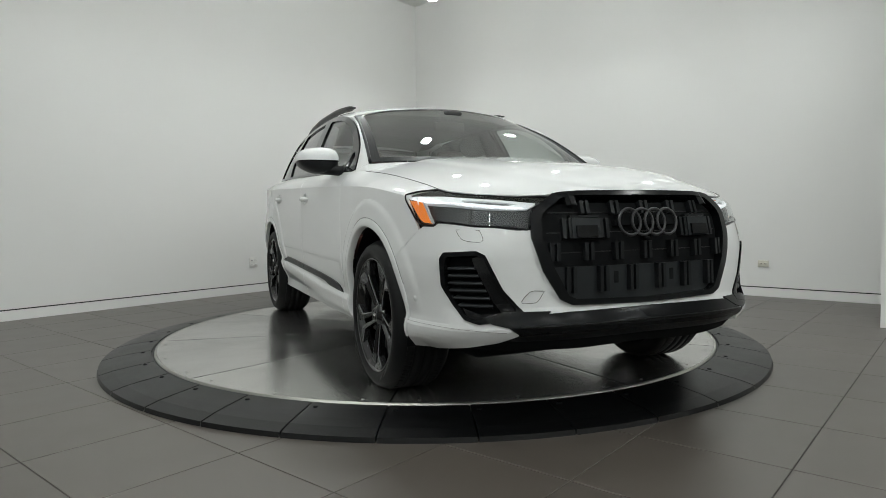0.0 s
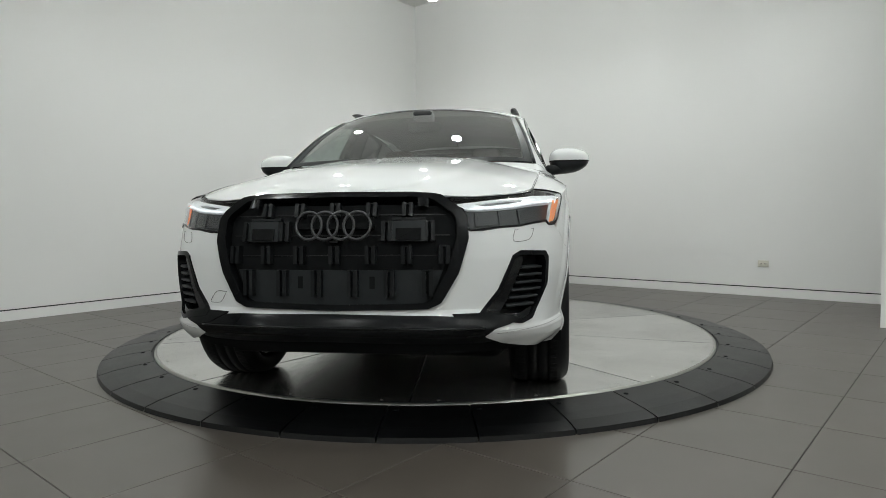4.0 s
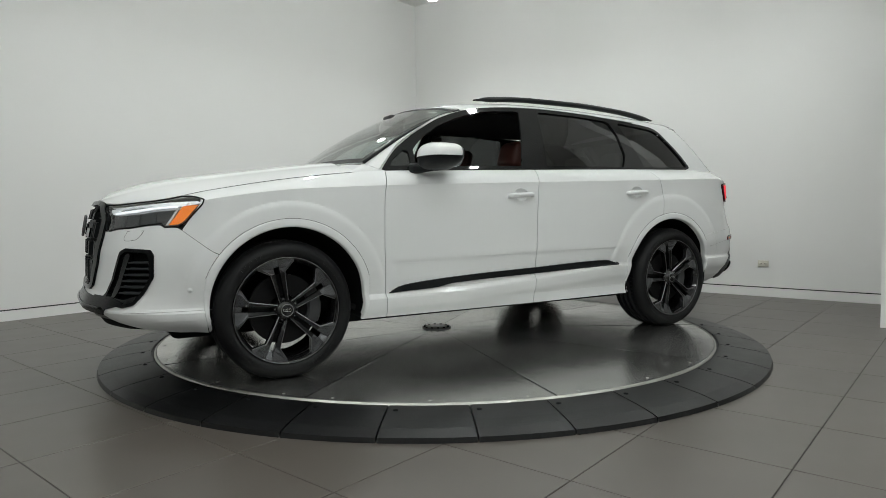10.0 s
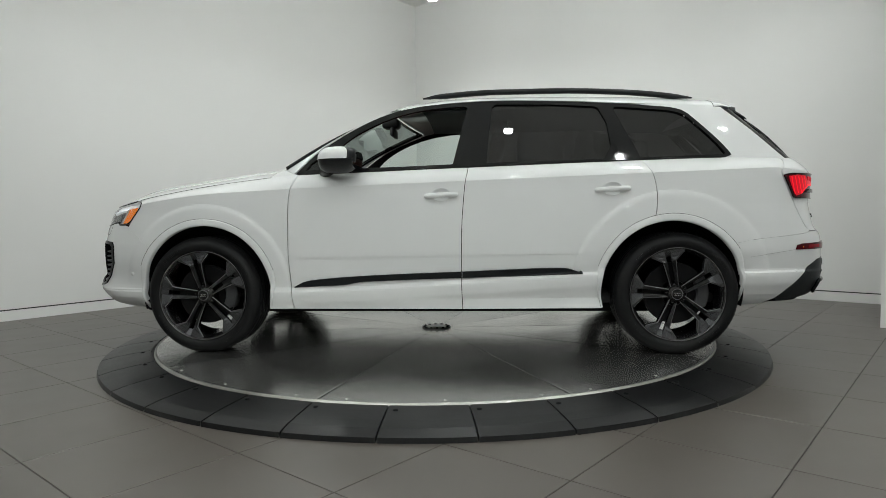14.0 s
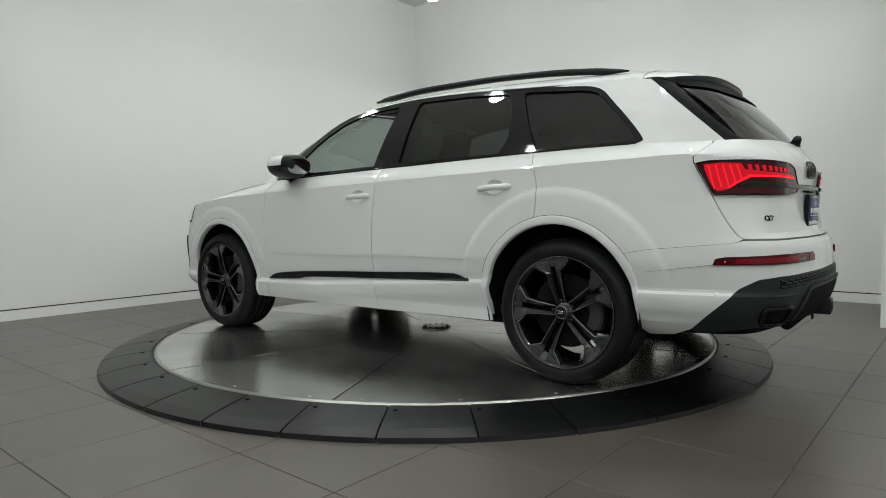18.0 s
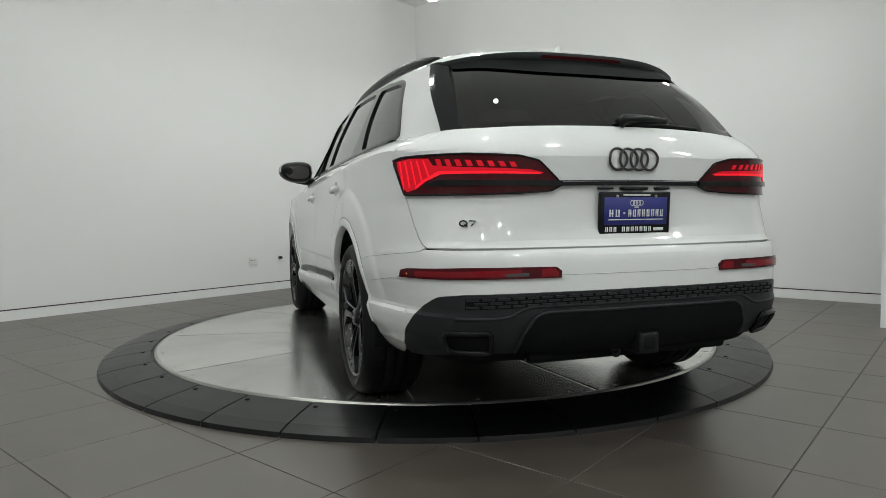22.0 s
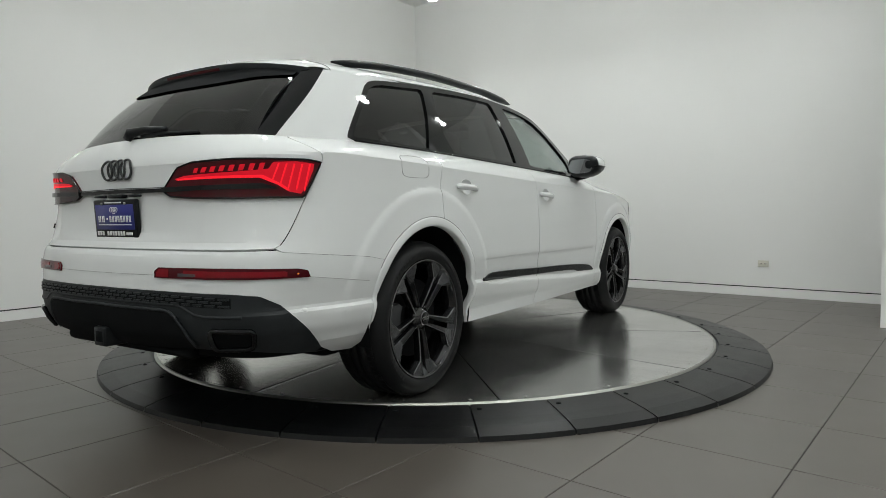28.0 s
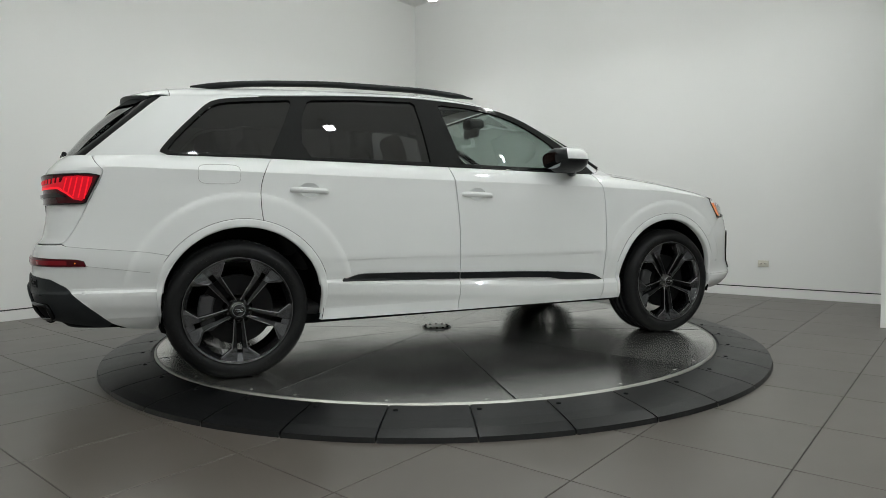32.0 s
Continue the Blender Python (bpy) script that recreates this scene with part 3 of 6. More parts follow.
def skin_n(s, z):
    e = 0.004
    a = skin(np.asarray(s) + e, z) - skin(np.asarray(s) - e, z)
    b = skin(s, np.asarray(z) + e) - skin(s, np.asarray(z) - e)
    n = np.cross(a, b)
    ln = np.linalg.norm(n, axis=-1, keepdims=True)
    n = n / np.maximum(ln, 1e-9)
    p = skin(s, z)
    return np.where(((n[..., 0] * p[..., 0] + n[..., 1] * p[..., 1] * 2.5) < 0)[..., None], -n, n)


ON_SKIN = []


def lift(off=0.0):
    def skin_at(s, z):
        p = skin(s, z)
        return p + skin_n(s, z) * off if off else p
    ON_SKIN.append(skin_at)
    return skin_at


_half = slice(_i0, _i0 + 24 * (len(_k) - 1) + 1)
_bx, _by, _bs = _D[_half, 0], _D[_half, 1], _arc[_half]
_turn = int(np.argmax(_by > 0.955))


def X(x):
    return float(np.interp(-x, -_bx, _bs))


def F(y):
    return float(np.sign(y) * np.interp(abs(y), _by[:_turn], _bs[:_turn]))


def R(y):
    return float(S_END - np.sign(y) * (S_END - np.interp(-abs(y), -_by[-150:], _bs[-150:])))


def ztop(s):
    return float(np.interp(abs(s), _arc, _D[:, 4]))


# greenhouse sides
GB_Y = fn((-2.4, 0.70), (-2.17, 0.725), (-1.85, 0.80), (-1.5, 0.838), (-1.0, 0.868), (-0.2, 0.882), (0.4, 0.878), (0.9, 0.863), (1.1, 0.83))
GB_Z = fn((-2.4, 1.205), (-1.85, 1.213), (-1.0, 1.195), (-0.2, 1.173), (0.4, 1.156), (0.9, 1.142), (1.1, 1.13))
GT_Y = fn((-2.4, 0.53), (-1.9, 0.595), (-1.3, 0.664), (-0.5, 0.692), (0.2, 0.680), (0.4, 0.662), (0.54, 0.646), (0.72, 0.614), (0.9, 0.575), (1.1, 0.56))


def green(x, z, off=0.0):
    b, t, z0 = GB_Y(x), GT_Y(x), GB_Z(x)
    w = (z - z0) / (1.61 - z0)
    y = b + (t - b) * w + 0.016 * min(1, max(0, (0.5 - x) / 0.3)) * math.sin(math.pi * min(max(w, 0), 1)) + off
    return (x, y, z + off * 0.35)


def green_v(off=0.0):
    def f(x, z):
        return np.array([green(a, b, off) for a, b in zip(x, z)])
    return f


def inside(px, py, poly):
    poly = np.asarray(poly)
    r = np.zeros(px.shape, bool)
    j = len(poly) - 1
    for i in range(len(poly)):
        xi, yi, xj, yj = *poly[i], *poly[j]
        c = ((yi > py) != (yj > py)) & (px < (xj - xi) * (py - yi) / (yj - yi + 1e-12) + xi)
        r ^= c
        j = i
    return r


def nearest(p, poly):
    a = np.asarray(poly)
    b = np.roll(a, -1, 0)
    d = b - a
    t = np.clip(((p - a) * d).sum(1) / np.maximum((d * d).sum(1), 1e-12), 0, 1)
    q = a + d * t[:, None]
    k = np.argmin(((q - p) ** 2).sum(1))
    return q[k], math.sqrt(((q[k] - p) ** 2).sum())


def cut_panel(outer, surf, holes=(), cell=0.014, rim=0.012, flip=None, mirror=False):
    """A sheet on the surface surf(u, v), cut to the outline outer with holes, its edge drawn on to the outline and turned in."""
    outer = np.asarray(outer, float)
    lo, hi = outer.min(0), outer.max(0)
    nu, nv = max(2, int(math.ceil((hi[0] - lo[0]) / cell))), max(2, int(math.ceil((hi[1] - lo[1]) / cell)))
    u, v = np.linspace(lo[0], hi[0], nu + 1), np.linspace(lo[1], hi[1], nv + 1)
    cu, cv = np.meshgrid((u[:-1] + u[1:]) / 2, (v[:-1] + v[1:]) / 2, indexing="ij")
    keep = inside(cu.ravel(), cv.ravel(), outer).reshape(cu.shape)
    for h in holes:
        keep &= ~inside(cu.ravel(), cv.ravel(), h).reshape(cu.shape)
    idx, pts, faces, cnt = {}, [], [], {}
    for i, j in zip(*np.nonzero(keep)):
        q = []
        for a, b in ((i, j), (i + 1, j), (i + 1, j + 1), (i, j + 1)):
            if (a, b) not in idx:
                idx[(a, b)] = len(pts)
                pts.append((u[a], v[b]))
            q.append(idx[(a, b)])
        faces.append(q)
        for e in range(4):
            k = (min(q[e], q[(e + 1) % 4]), max(q[e], q[(e + 1) % 4]))
            cnt.setdefault(k, []).append((q[e], q[(e + 1) % 4]))
    pts = np.array(pts)
    rimv = {v_ for k, l in cnt.items() if len(l) == 1 for v_ in k}
    for k in rimv:
        best = min((nearest(pts[k], h) for h in (outer, *holes)), key=lambda t: t[1])
        if best[1] < 2.2 * cell:
            pts[k] = best[0]
    # inner points near a crease of the skin move on to it
    if surf in ON_SKIN:
        zc = np.interp(np.abs(pts[:, 0]), _arc, _D[:, 5])
        for k in range(len(pts)):
            if k not in rimv and abs(pts[k, 1] - zc[k]) < 0.5 * (v[1] - v[0]) and X(2.0) < abs(pts[k, 0]) < X(-2.2):
                pts[k, 1] = zc[k]
        z2 = 0.398 + RISE(np.interp(np.abs(pts[:, 0]), _arc, _D[:, 0]))
        for k in range(len(pts)):
            if k not in rimv and abs(pts[k, 1] - z2[k]) < 0.5 * (v[1] - v[0]) and X(1.0) < abs(pts[k, 0]) < X(-1.0):
                pts[k, 1] = z2[k]
    P = surf(pts[:, 0], pts[:, 1])
    E = 0.003
    A = surf(pts[:, 0] + E, pts[:, 1]) - surf(pts[:, 0] - E, pts[:, 1])
    Bv = surf(pts[:, 0], pts[:, 1] + E) - surf(pts[:, 0], pts[:, 1] - E)
    Nn = np.cross(A, Bv)
    Nn /= np.maximum(np.linalg.norm(Nn, axis=1, keepdims=True), 1e-9)
    c = P.mean(0)
    k = int(np.argmin(((P - c) ** 2).sum(1)))
    outw = np.array([P[k, 0] * 0.35, P[k, 1], 0.15 if P[k, 2] > 1.15 else 0.0])
    if Nn[k] @ outw < 0:
        Nn = -Nn
    if flip:
        Nn = -Nn
    if mirror:
        P, Nn = P * np.array([1, -1, 1]), Nn * np.array([1, -1, 1])
    bm = bmesh.new()
    vs = [bm.verts.new(p) for p in P]
    for q in faces:
        a = np.cross(P[q[1]] - P[q[0]], P[q[2]] - P[q[0]]) + np.cross(P[q[2]] - P[q[0]], P[q[3]] - P[q[0]])
        try:
            bm.faces.new([vs[i] for i in (q if a @ Nn[q[0]] > 0 else q[::-1])])
        except ValueError:
            pass
    if rim:
        top, low = {}, {}
        for k in rimv:
            top[k] = bm.verts.new(P[k])
            low[k] = bm.verts.new(P[k] - Nn[k] * rim)
        for kk, l in cnt.items():
            if len(l) == 1:
                a, b = l[0]
                try:
                    bm.faces.new((top[a], top[b], low[b], low[a]))
                except ValueError:
                    pass
    bmesh.ops.dissolve_degenerate(bm, dist=1e-5, edges=bm.edges)
    for e in bm.edges:
        if len(e.link_faces) == 2 and e.calc_face_angle(0.0) > 0.21:
            e.smooth = False
    return bm


def sm(*pts, n=40):
    return [tuple(p) for p in resample(pts, n)]


def sides(name, outer, surf, material, parent, holes=(), label="", cell=0.014, rim=0.012):
    """The same panel on the left and on the right."""
    obs = []
    for m in (False, True):
        ob = part(name, cut_panel(outer, surf, holes, cell, rim, mirror=m), material, parent, label)
        obs.append(ob)
    return obs


def mirrored(poly):
    """A half outline from the middle outwards and back, closed over the middle."""
    return list(poly) + [(-s, z) for s, z in poly[::-1]]


def mirrored_r(poly):
    return list(poly) + [(2 * S_END - s, z) for s, z in poly[::-1]]


CAR = thing("car", "white family SUV with black trim, black wheels and dark privacy glass", "car")

ARC_F, ARC_R = (1.472, 0.400), (-1.462, 0.402)
RA, RL = 0.424, 0.470


def top_line(x0, x1, n=24, dz=0.0):
    return [(X(x0 + (x1 - x0) * i / (n - 1)), ztop(X(x0 + (x1 - x0) * i / (n - 1))) + dz) for i in range(n)]


def xs(pts):
    return [(X(x), z) for x, z in pts]


GAP = 0.0022
SEAM_F = [(0.902, 0.283), (0.912, 0.40), (0.923, 0.62), (0.923, 0.80), (0.915, 0.99), (0.895, 1.08), (0.872, 1.142)]
SEAM_M = [(-0.181, 0.280), (-0.177, 0.45), (-0.178, 0.62), (-0.184, 0.84), (-0.203, 1.06), (-0.214, 1.12), (-0.222, 1.174)]
SEAM_R = [(-1.352, 0.812), (-1.366, 0.92), (-1.366, 1.02), (-1.348, 1.10), (-1.32, 1.16), (-1.290, 1.203)]
GATE = [(-2.335, 0.756), (-2.31, 0.775), (-2.265, 0.85), (-2.21, 0.96), (-2.135, 1.105), (-2.150, 1.14), (-2.225, 1.207)]


def shift(pts, d):
    return [(x + d, z) for x, z in pts]


def build_skin():
    f0 = lift()
    # fender
    fender = xs(arc(*ARC_F, RA, 40, 196, 30) + [(1.03, 0.283)] + sm(*shift(SEAM_F, GAP), n=20)) + top_line(0.874, 2.005, 30) + \
        xs(sm((1.995, 1.0), (1.915, 0.975), (1.935, 0.93), (2.011, 0.816), n=14) + [(1.8715, 0.7062), (1.80, 0.670)])
    sides("front_fender", fender, f0, PAINT, CAR, cell=0.010)
    door_f = xs(sm(*shift(SEAM_F, -GAP), n=24)) + top_line(0.870, -0.220, 24) + xs(sm(*shift(SEAM_M, GAP), n=24)[::-1])
    cup = lambda xc, zc: xs([(xc + 0.058 * math.cos(a), zc + 0.040 * math.sin(a)) for a in np.linspace(0, 2 * math.pi, 32, endpoint=False)])
    doors_f = sides("front_door", door_f, f0, PAINT, CAR, [cup(-0.056, 1.001)], cell=0.0095)
    door_r = xs(sm(*shift(SEAM_M, -GAP), n=24)) + top_line(-0.224, -1.288, 24) + xs(sm(*shift(SEAM_R, GAP), n=20)[::-1] + arc(*ARC_R, RA, 75.5, -14, 24) + [(-1.06, 0.285)])
    doors_r = sides("rear_door", door_r, f0, PAINT, CAR, [cup(-1.104, 1.024)], cell=0.0095)
    quarter = xs(sm(*shift(SEAM_R, -GAP), n=20)) + top_line(-1.292, -2.222, 32) + xs(sm(*shift(GATE, GAP), n=24)[::-1] + [(-2.31, 0.7414), (-1.93, 0.7053), (-1.83, 0.6845)] + arc(*ARC_R, RA, 142, 76, 18))
    sides("rear_quarter_panel", quarter, f0, PAINT, CAR, cell=0.011)
    # front bumper with its two air intakes cut out
    global FOG, GR_OUT, GR_IN
    FOG = [(X(2.155), 0.715), (F(0.755), 0.722), (F(0.725), 0.705), (F(0.665), 0.57), (F(0.590), 0.478), (F(0.60), 0.456), (F(0.745), 0.430), (F(0.79), 0.445), (X(2.19), 0.500), (X(2.145), 0.58), (X(2.14), 0.69)]
    GR_OUT = [(F(0.0001), 0.970), (F(0.38), 0.966), (F(0.45), 0.955), (F(0.528), 0.90), (F(0.550), 0.868), (F(0.550), 0.78), (F(0.506), 0.64), (F(0.437), 0.522), (F(0.385), 0.498), (F(0.0001), 0.488)]
    GR_IN = [(F(0.0001), 0.950), (F(0.34), 0.947), (F(0.41), 0.938), (F(0.49), 0.885), (F(0.505), 0.86), (F(0.503), 0.79), (F(0.464), 0.66), (F(0.402), 0.538), (F(0.365), 0.522), (F(0.0001), 0.514)]
    half = [(0, 0.497), (F(0.385), 0.505), (F(0.435), 0.53), (F(0.500), 0.64), (F(0.540), 0.77), (F(0.546), 0.812)] + \
        [(F(0.60), 0.809), (0.70, 0.820), (0.80, 0.8245), (0.90, 0.8365), (0.975, 0.842), (0.998, 0.827), (1.06, 0.829), (X(2.012), 0.8145)] + xs([(1.873, 0.704), (1.80, 0.667)] + arc(*ARC_F, RA, 38, -14, 14) + [(1.90, 0.283), (2.05, 0.288)]) + \
        [(F(0.80), 0.315), (F(0.68), 0.345), (F(0.60), 0.380), (F(0.64), 0.412), (F(0.60), 0.446), (F(0.55), 0.464), (F(0.40), 0.474), (0, 0.479)]
    bm = cut_panel(mirrored(half), f0, [FOG, [(-s, z) for s, z in FOG]], cell=0.0125, rim=0.012)
    part("front_bumper", bm, PAINT, CAR)
    # rear bumper
    halfr = [(R(0.0001), 0.748), (R(0.70), 0.746), (X(-2.33), 0.748), (X(-2.31), 0.740), (X(-1.93), 0.704)] + xs([(-1.83, 0.683)] + arc(*ARC_R, RA, 141, 184, 16) + [(-1.895, 0.325), (-1.93, 0.292), (-2.05, 0.300), (-2.13, 0.335), (-2.22, 0.43), (-2.32, 0.535), (-2.38, 0.575)]) + [(R(0.70), 0.585), (R(0.4), 0.590), (R(0.0001), 0.592)]
    part("rear_bumper", cut_panel(mirrored_r(halfr), f0, cell=0.0125), PAINT, CAR)
    # tailgate
    halfg = [(R(0.0001), 0.754), (R(0.70), 0.754)] + xs(sm(*shift(GATE, -GAP), n=24)) + [(s, ztop(s)) for s in np.linspace(X(-2.232), R(0.0001), 24)]
    part("tailgate", cut_panel(mirrored_r(halfg), f0, cell=0.013), PAINT, CAR)
    # inner shell, seen as the dark of the gaps
    shell = [(-0.0, 0.30)] + [(s, 0.29) for s in np.linspace(0.3, S_END - 0.3, 30)] + [(S_END, 0.36), (S_END, 1.12)] + [(s, ztop(s) - 0.035) for s in np.linspace(S_END - 0.2, 0.3, 60)] + [(0, 0.93)]
    hl = [xs(arc(*ARC_F, RA + 0.004, 0, 360, 40)), xs(arc(*ARC_R, RA + 0.004, 0, 360, 40)), [(s, z) for s, z in FOG], [(0.45, 0.945), (0.54, 0.90), (0.555, 0.81), (1.0, 0.826), (1.11, 0.85), (1.20, 0.97), (1.0, 0.99), (0.7, 0.97)]]
    # leave the front open behind the grille
    sides("inner_shell", shell, lift(-0.022), SHADOW_BLACK, CAR, hl, cell=0.03, rim=0)
    # wheel-arch lips
    for c, a0, a1 in ((ARC_F, -9, 193), (ARC_R, -11, 178)):
        for m in (1, -1):
            rows = []
            for a in np.linspace(a0, a1, 60):
                row = []
                low = min(1.0, max(0.0, min(a - a0, a1 - a) / 30))
                for r, o in ((RA - 0.002, -0.030), (RA - 0.0015, 0.001), (RA + 0.003, 0.0048), (RA + 0.012, 0.0058), (RL - 0.014, 0.0056), (RL - 0.007, 0.0045), (RL - 0.004, 0.0005), (RL - 0.004, -0.004)):
                    r = RA + (r - RA) * (0.35 + 0.65 * low) if r > RA else r
                    p = lift(o)(X(c[0] + r * math.cos(radians(a))), c[1] + r * math.sin(radians(a)))[0]
                    row.append((p[0], p[1] * m, p[2]))
                rows.append(row)
            lip = part("wheel_arch_lip", grid_bm(rows, (c[0], 0, c[1])), PAINT, CAR)
            path = [tuple(lift(0.0006)(X(c[0] + (RL - 0.002) * math.cos(radians(a))), c[1] + (RL - 0.002) * math.sin(radians(a)))[0] * np.array((1, m, 1))) for a in np.linspace(a0 + 30, a1 - 30, 60)]
            part("lip_joint", tube(path, 0.0011, 5), GROOVE, lip)
            # liner
            rows = []
            for a in np.linspace(-16, 194, 40):
                rows.append([(c[0] + (RA + 0.012) * math.cos(radians(a)), y * m, c[1] + (RA + 0.012) * math.sin(radians(a))) for y in (0.925, 0.80, 0.62, 0.50)] + [(c[0] + 0.1 * math.cos(radians(a)), 0.50 * m, c[1] + 0.1 * math.sin(radians(a)))])
            part("wheel_well_liner", grid_bm(rows), SHADOW_BLACK, CAR)
    # lower side mouldings, one on each door
    top = [(0.895, 0.424), (0.84, 0.455), (0.776, 0.470), (0.376, 0.500), (-0.19, 0.521), (-0.70, 0.540), (-0.80, 0.541), (-0.935, 0.506)]
    bot = [(-0.935, 0.502), (-0.80, 0.498), (-0.642, 0.492), (-0.19, 0.480), (0.46, 0.457), (0.569, 0.438), (0.895, 0.421)]
    tf, bf = fn(*[(x, z) for x, z in top[::-1]]), fn(*bot)
    a = np.linspace(0.893, -0.174, 40)
    b = np.linspace(-0.182, -0.933, 34)
    for rng in (a, b):
        poly = xs([(x, tf(x)) for x in rng] + [(x, bf(x)) for x in rng[::-1]])
        for m in (False, True):
            part("side_moulding", cut_panel(poly, lift(0.010), cell=0.010, rim=0.012, mirror=m), BLACK_TRIM, CAR, "black lower door moulding")
    # sill underside
    for m in (1, -1):
        rows = []
        for x in np.linspace(1.02, -1.02, 30):
            p = skin(X(x), 0.284)[0]
            rows.append([(p[0], p[1] * m, p[2]), (p[0], (p[1] - 0.03) * m, p[2] - 0.006), (p[0], (p[1] - 0.16) * m, p[2] - 0.012)])
        part("sill_underside", grid_bm(rows, (0, 0, 0.6)), SHADOW_BLACK, CAR)
    return doors_f, doors_r


def build_upper():
    # hood over the top edge
    zc = fn((0.90, 1.235), (1.155, 1.216), (1.547, 1.167), (1.934, 1.115), (2.088, 1.087), (2.242, 1.040), (2.31, 1.008), (2.345, 0.985), (2.356, 0.976))
    rows = []
    ss = np.concatenate([np.linspace(0.004, 0.30, 14), np.linspace(0.32, X(1.05), 50)])
    for s in ss:
        g = [float(np.interp(s, _arc, _D[:, k])) for k in (2, 3, 4)]
        row = []
        for q in np.linspace(-1, 1, 97):
            aq = abs(q)
            e = 1 - aq ** 2.3
            dome = 0.008 * (1 / (1 + math.exp((aq - 0.60) / 0.016)) - 1 / (1 + math.exp((1 - 0.60) / 0.016))) * min(1, s / 0.6)
            row.append((g[0], q * g[1] * 0.998, g[2] + (zc(g[0]) - g[2]) * e + dome))
        rows.append(row)
    part("hood", grid_bm(rows, (1.5, 0, 0), rim=0.014), PAINT, CAR)
    for m in (1, -1):
        path = [tuple(lift(0.001)(X(x), ztop(X(x)) - 0.0015)[0] * np.array((1, m, 1))) for x in np.linspace(2.0, 1.06, 40)]
        part("hood_seam", tube(path, 0.0016, 5), GROOVE, CAR)
    # rear piece of the hood and the cowl
    rear = [(x, y, z) for x, y, z in rows[-1]]
    # windscreen
    base = sm((0.975, -0.79, 1.190), (1.03, -0.62, 1.196), (1.075, -0.3, 1.199), (1.095, 0, 1.200), (1.075, 0.3, 1.199), (1.03, 0.62, 1.196), (0.975, 0.79, 1.190), n=33)
    # the hood runs on to the foot of the screen, with a dark cowl joint
    foot = [(x + 0.012, y * 1.012, z - 0.006) for x, y, z in resample(base, 97, False)]
    strip = [[tuple(np.array(a) + (np.array(b) - np.array(a)) * w) for a, b in zip(rear, foot)] for w in (0, 0.3, 0.6, 0.86)]
    part("hood_rear_edge", grid_bm(strip, (1, 0, 0)), PAINT, CAR)
    part("cowl", grid_bm([[(x, y, z - 0.002) for x, y, z in strip[-1]], [(x - 0.02, y, z + 0.002) for x, y, z in foot]], (1, 0, 0)), BLACK_TRIM, CAR)
    top = sm((0.225, -0.648, 1.568), (0.305, -0.46, 1.604), (0.352, -0.2, 1.625), (0.362, 0, 1.630), (0.352, 0.2, 1.625), (0.305, 0.46, 1.604), (0.225, 0.648, 1.568), n=33)

    def screen(u0, u1, v0, v1, lift_n=0.0, n=33, m=20):
        rr = []
        for j in range(m):
            v = v0 + (v1 - v0) * j / (m - 1)
            row = []
            for i in range(n):
                u = u0 + (u1 - u0) * i / (n - 1)
                k = u * 32
                a = np.array([np.interp(k, range(33), np.array(base)[:, c]) for c in range(3)])
                b = np.array([np.interp(k, range(33), np.array(top)[:, c]) for c in range(3)])
                p = a + (b - a) * v
                bul = 0.030 * math.sin(math.pi * v) + lift_n
                row.append((p[0] + bul * 0.55, p[1], p[2] + bul * 0.83))
            rr.append(row)
        return rr
    part("windscreen", grid_bm(screen(0, 1, 0, 1), (0, 0, 0.8)), GLASS_SCREEN, CAR, "large raked windscreen glass").visible_shadow = False
    for u0, u1, v0, v1 in ((0, 0.038, 0, 1), (0.962, 1, 0, 1), (0.038, 0.962, 0.97, 1), (0.038, 0.962, 0, 0.06)):
        part("windscreen_border", grid_bm(screen(u0, u1, v0, v1, 0.0015), (0, 0, 0.8)), BLACK_TRIM, CAR)
    for k in (0, -1):
        part("windscreen_trim", tube([r[k] for r in screen(0, 1, 0, 1, 0.001)], 0.0105, 8), BLACK_TRIM, CAR)
    bm = grid_bm(screen(0.855, 0.905, 0.90, 0.94, -0.006, 4, 4), (0, 0, 0.8))
    part("windscreen_sticker", bm, WHITE_MARK, CAR, "small white paper sticker")
    # roof
    zr = fn((-1.99, 1.628), (-1.7, 1.663), (-1.3, 1.684), (-0.8, 1.690), (-0.2, 1.688), (0.15, 1.670), (0.36, 1.632))
    ze = fn((-1.99, 1.535), (-1.82, 1.552), (-1.5, 1.568), (-1.154, 1.588), (-0.768, 1.609), (-0.39, 1.618), (-0.1, 1.609), (0.1, 1.587), (0.25, 1.555))
    rows = []
    for v in np.linspace(0, 1, 44):
        row = []
        for q in np.sin(np.linspace(-1, 1, 41) * math.pi / 2):
            x = (0.355 - 0.125 * q ** 4) * (1 - v) + (-1.83 + 0.03 * q * q) * v
            e = ze(x)
            ye = green(x, e)[1]
            aq = min(1.0, abs(q))
            p = np.array((x, q * ye, e + (zr(x) - e) * (1 - aq ** 2.6) ** 0.62))
            # the front edge follows the top of the windscreen
            kq = (q / 0.93 + 1) / 2 * 32
            f = np.array([np.interp(kq, range(33), np.array(top)[:, k]) for k in range(3)])
            if aq > 0.93:
                w = (aq - 0.93) / 0.07
                f = f * (1 - w) + np.array(green(0.245, 1.556)) * np.array((1, math.copysign(1, q), 1)) * w
            f = f + np.array((-0.012, 0, 0.004))
            bl = max(0.0, 1 - v / 0.22) ** 2
            p = p * (1 - bl) + f * bl
            row.append(tuple(p))
        rows.append(row)
    part("roof", grid_bm(rows, (-0.8, 0, 1)), PAINT, CAR)
